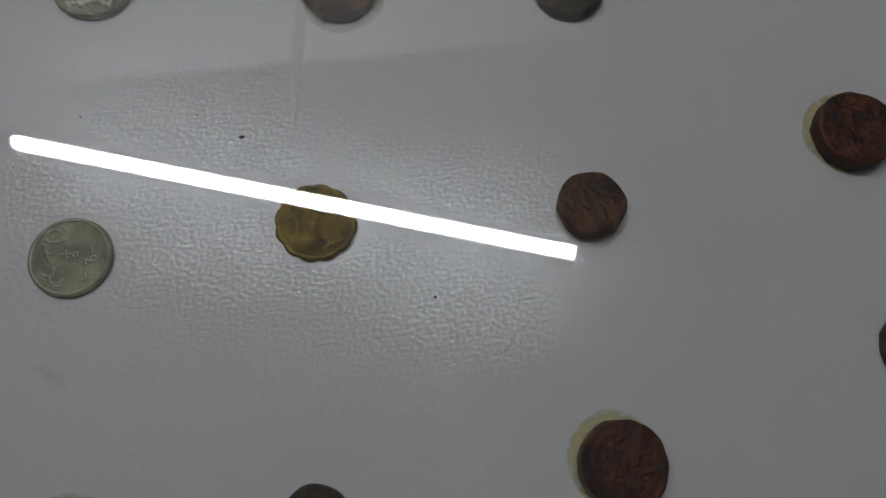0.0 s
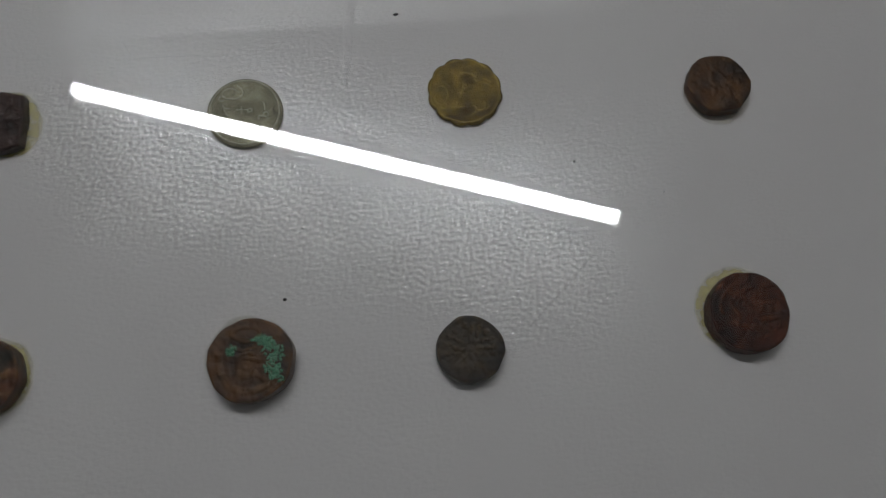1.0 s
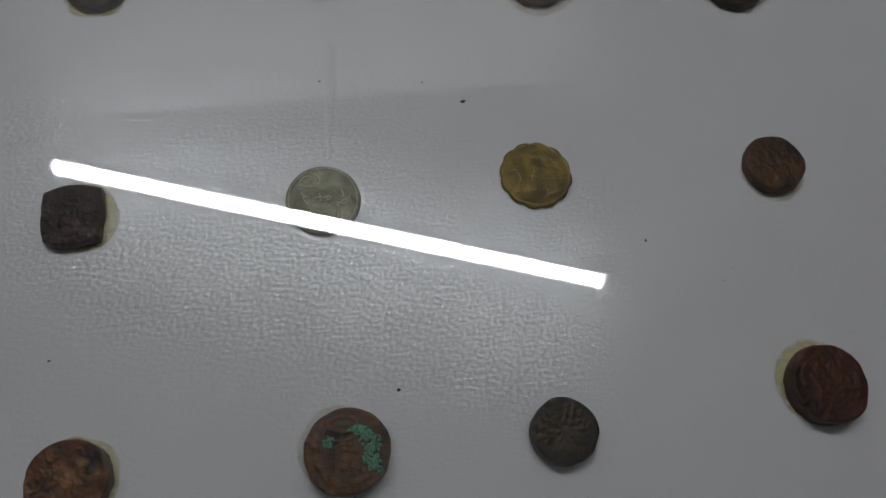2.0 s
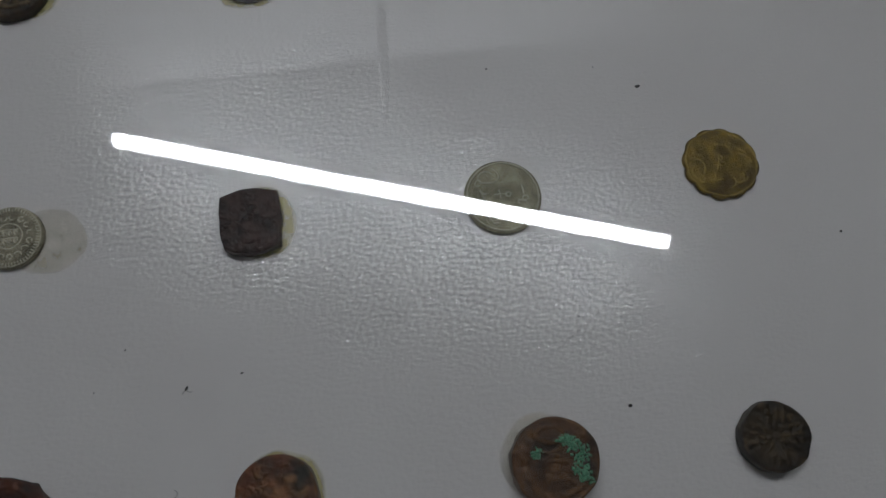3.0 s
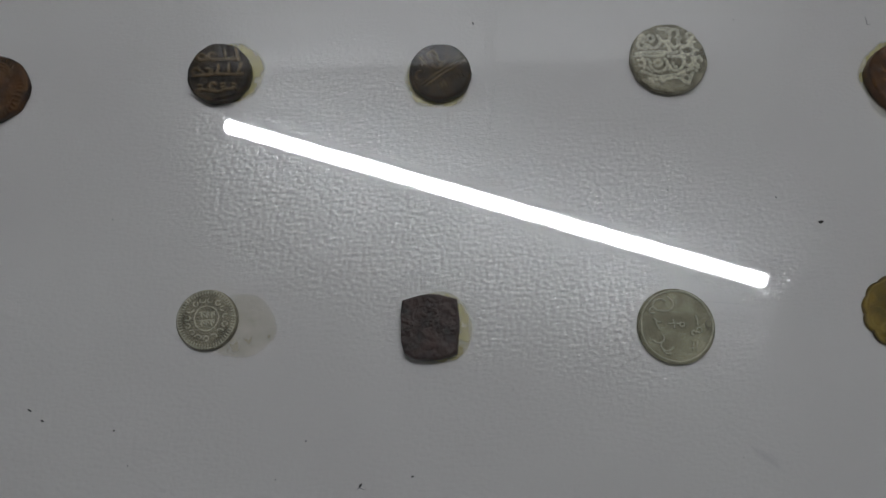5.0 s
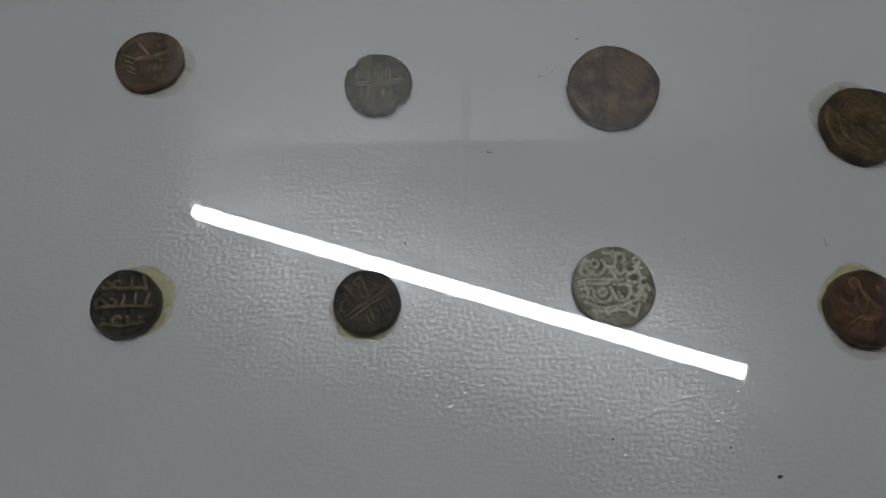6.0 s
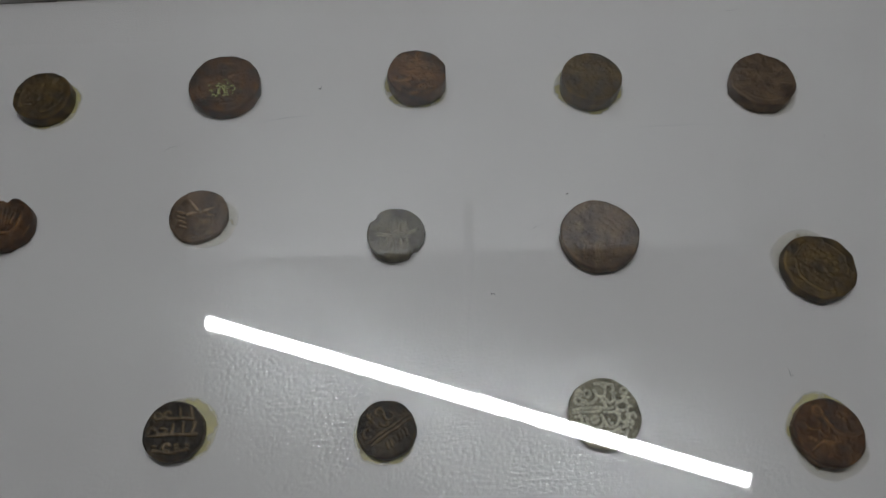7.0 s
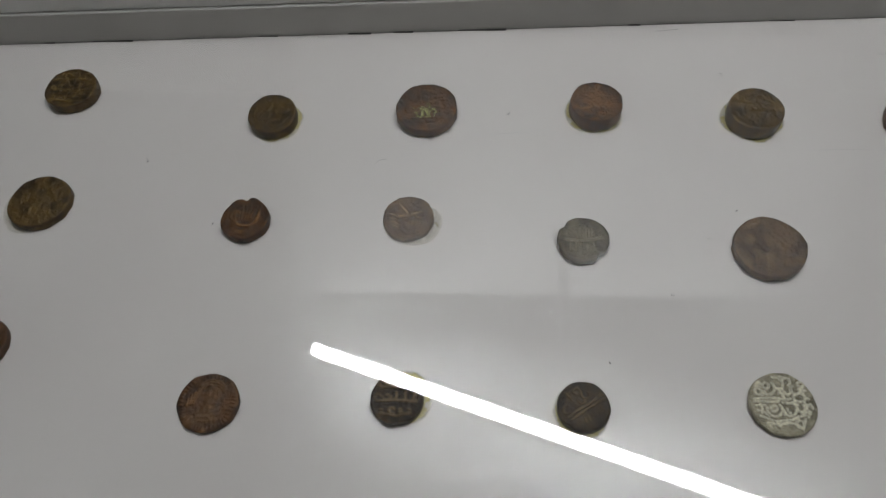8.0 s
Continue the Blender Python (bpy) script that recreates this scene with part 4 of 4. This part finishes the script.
# ---- grit, fibres and smears ----
def make_grit():
    rng = random.Random(21)
    dark, pale = bmesh.new(), bmesh.new()
    places = [(-0.256, 0.192, 6), (-0.244, 0.134, 5), (-0.103, 0.257, 4), (0.003, 0.168, 5), (-0.006, 0.156, 4), (-0.027, 0.128, 5),
              (0.029, 0.098, 4), (-0.078, 0.23, 4), (-0.138, 0.146, 4), (-0.028, 0.128, 5), (-0.054, 0.099, 6), (-0.092, 0.22, 4),
              (-0.102, 0.258, 4), (-0.072, 0.263, 4), (0.107, 0.177, 4), (0.107, 0.191, 4), (-0.219, 0.159, 6), (0.103, 0.22, 7),
              (-0.089, -0.041, 7), (-0.213, -0.022, 6), (-0.181, -0.019, 6), (-0.177, -0.022, 6), (-0.157, -0.025, 5), (-0.104, -0.029, 5),
              (-0.075, -0.039, 5), (0.034, 0.038, 5), (0.002, 0.041, 6), (-0.002, 0.038, 4), (-0.163, 0.036, 4), (-0.204, 0.018, 6),
              (-0.112, -0.039, 4), (0.015, -0.036, 6), (-0.116, -0.088, 5), (-0.139, -0.087, 6), (-0.026, 0.007, 4), (0.094, -0.022, 7),
              (0.156, -0.015, 5), (0.046, 0.030, 10)]
    for k in range(260):
        places.append((rng.uniform(-0.36, 0.28), rng.uniform(-0.12, 0.27), rng.choice((1.5, 1.5, 2, 2.5, 3))))
    for x, y, s in places:
        bm = pale if rng.random() < 0.25 else dark
        r = s * 0.00006
        made = bmesh.ops.create_icosphere(bm, subdivisions=1, radius=1.0)["verts"]
        turn, ex = rng.uniform(0, math.tau), rng.uniform(1.0, 2.2)
        for v in made:
            j = rng.uniform(0.6, 1.2)
            a, b = v.co.x * r * ex * j, v.co.y * r * j
            v.co = Vector((x + a * math.cos(turn) - b * math.sin(turn), y + a * math.sin(turn) + b * math.cos(turn), r * 0.25 + v.co.z * r * 0.25))
    tagged(part("dust_grit", dark, GRIT), "scattered dark specks of dust on the white board", "dust", kind="stuff")
    tagged(part("pale_dust_grit", pale, PALE_GRIT), "scattered pale crumbs of dust on the white board", "dust", kind="stuff")


make_grit()


def make_fibre(x, y, length, turn, bend, seed):
    bm = bmesh.new()
    pts = []
    for k in range(9):
        f = k / 8 - 0.5
        pts.append((length * f, bend * length * math.cos(f * 5 + seed), 0.00015 + 0.0002 * abs(math.sin(k))))
    sweep(bm, pts, 0.00007, 5)
    ob = part("fibre", bm, GRIT)
    ob.matrix_basis = pose(x, y, 0, 0, 0, turn)
    return tagged(ob, "short dark hair-like fibre lying on the board", "fibre", "fibres on the board")


for k, (x, y, ln, turn, bend) in enumerate(((-0.149, 0.193, 0.0052, 25, 0.08), (0.071, 0.096, 0.0026, 150, 0.4), (-0.093, -0.067, 0.0030, 100, 0.3),
                                            (0.007, 0.244, 0.0028, 130, 0.2), (0.084, 0.257, 0.0060, 5, 0.1), (-0.124, 0.157, 0.0020, 60, 0.2),
                                            (-0.010, 0.154, 0.0022, 10, 0.2), (-0.089, -0.042, 0.0024, 15, 0.2), (-0.256, 0.193, 0.0030, -20, 0.2),
                                            (-0.092, 0.2205, 0.0022, 60, 0.2), (-0.213, -0.0215, 0.0020, 30, 0.2), (-0.015, 0.273, 0.011, 4, 0.02))):
    make_fibre(x, y, ln, turn, bend, k)


SMEAR = make_film("pane_smear", (0.86, 0.88, 0.90), 0.16, 300, 0.6)


def make_smear(x, y, length, wide, turn):
    bm = bmesh.new()
    layer = bm.verts.layers.float.new("relief")
    rows = []
    for k in range(13):
        f = k / 12
        w = wide * (0.4 + 0.6 * math.sin(math.pi * f)) * (1 + 0.3 * math.sin(9 * f + length * 900))
        row = []
        for s in (-1, -0.5, 0, 0.5, 1):
            v = bm.verts.new((length * (f - 0.5), s * w / 2 + 0.02 * length * math.sin(4 * f), 0.00006 * (1 - s * s)))
            v[layer] = (1 - abs(s)) * math.sin(math.pi * f) ** 0.5
            row.append(v)
        rows.append(row)
    for a, b in zip(rows, rows[1:]):
        for k in range(4):
            bm.faces.new((a[k], b[k], b[k + 1], a[k + 1]))
    ob = part("glass_smear", bm, SMEAR)
    ob.matrix_basis = pose(x, y, GLASS_TOP + 0.00005, 0, 0, turn)
    return tagged(ob, "faint pale finger smear on the glass pane", "smear", "smears on the glass pane")


for x, y, length, wide, turn in ((-0.0735, 0.0080, 0.017, 0.0050, 12), (0.0086, -0.0364, 0.009, 0.0035, -38), (-0.091, 0.1828, 0.048, 0.0007, 6),
                                (0.0405, 0.1746, 0.075, 0.0006, 2), (-0.0084, 0.0006, 0.042, 0.0006, -1)):
    make_smear(x, y, length, wide, turn)


bm = bmesh.new()
made = bmesh.ops.create_icosphere(bm, subdivisions=2, radius=0.0004)["verts"]
for v in made:
    v.co = Vector((v.co.x * 1.2, v.co.y, v.co.z * 0.5 + 0.0002))
ob = part("glass_speck", bm, GRIT)
ob.location = (0.0140, -0.0630, GLASS_TOP)
tagged(ob, "tiny dark speck of dirt lying on the glass", "dust")
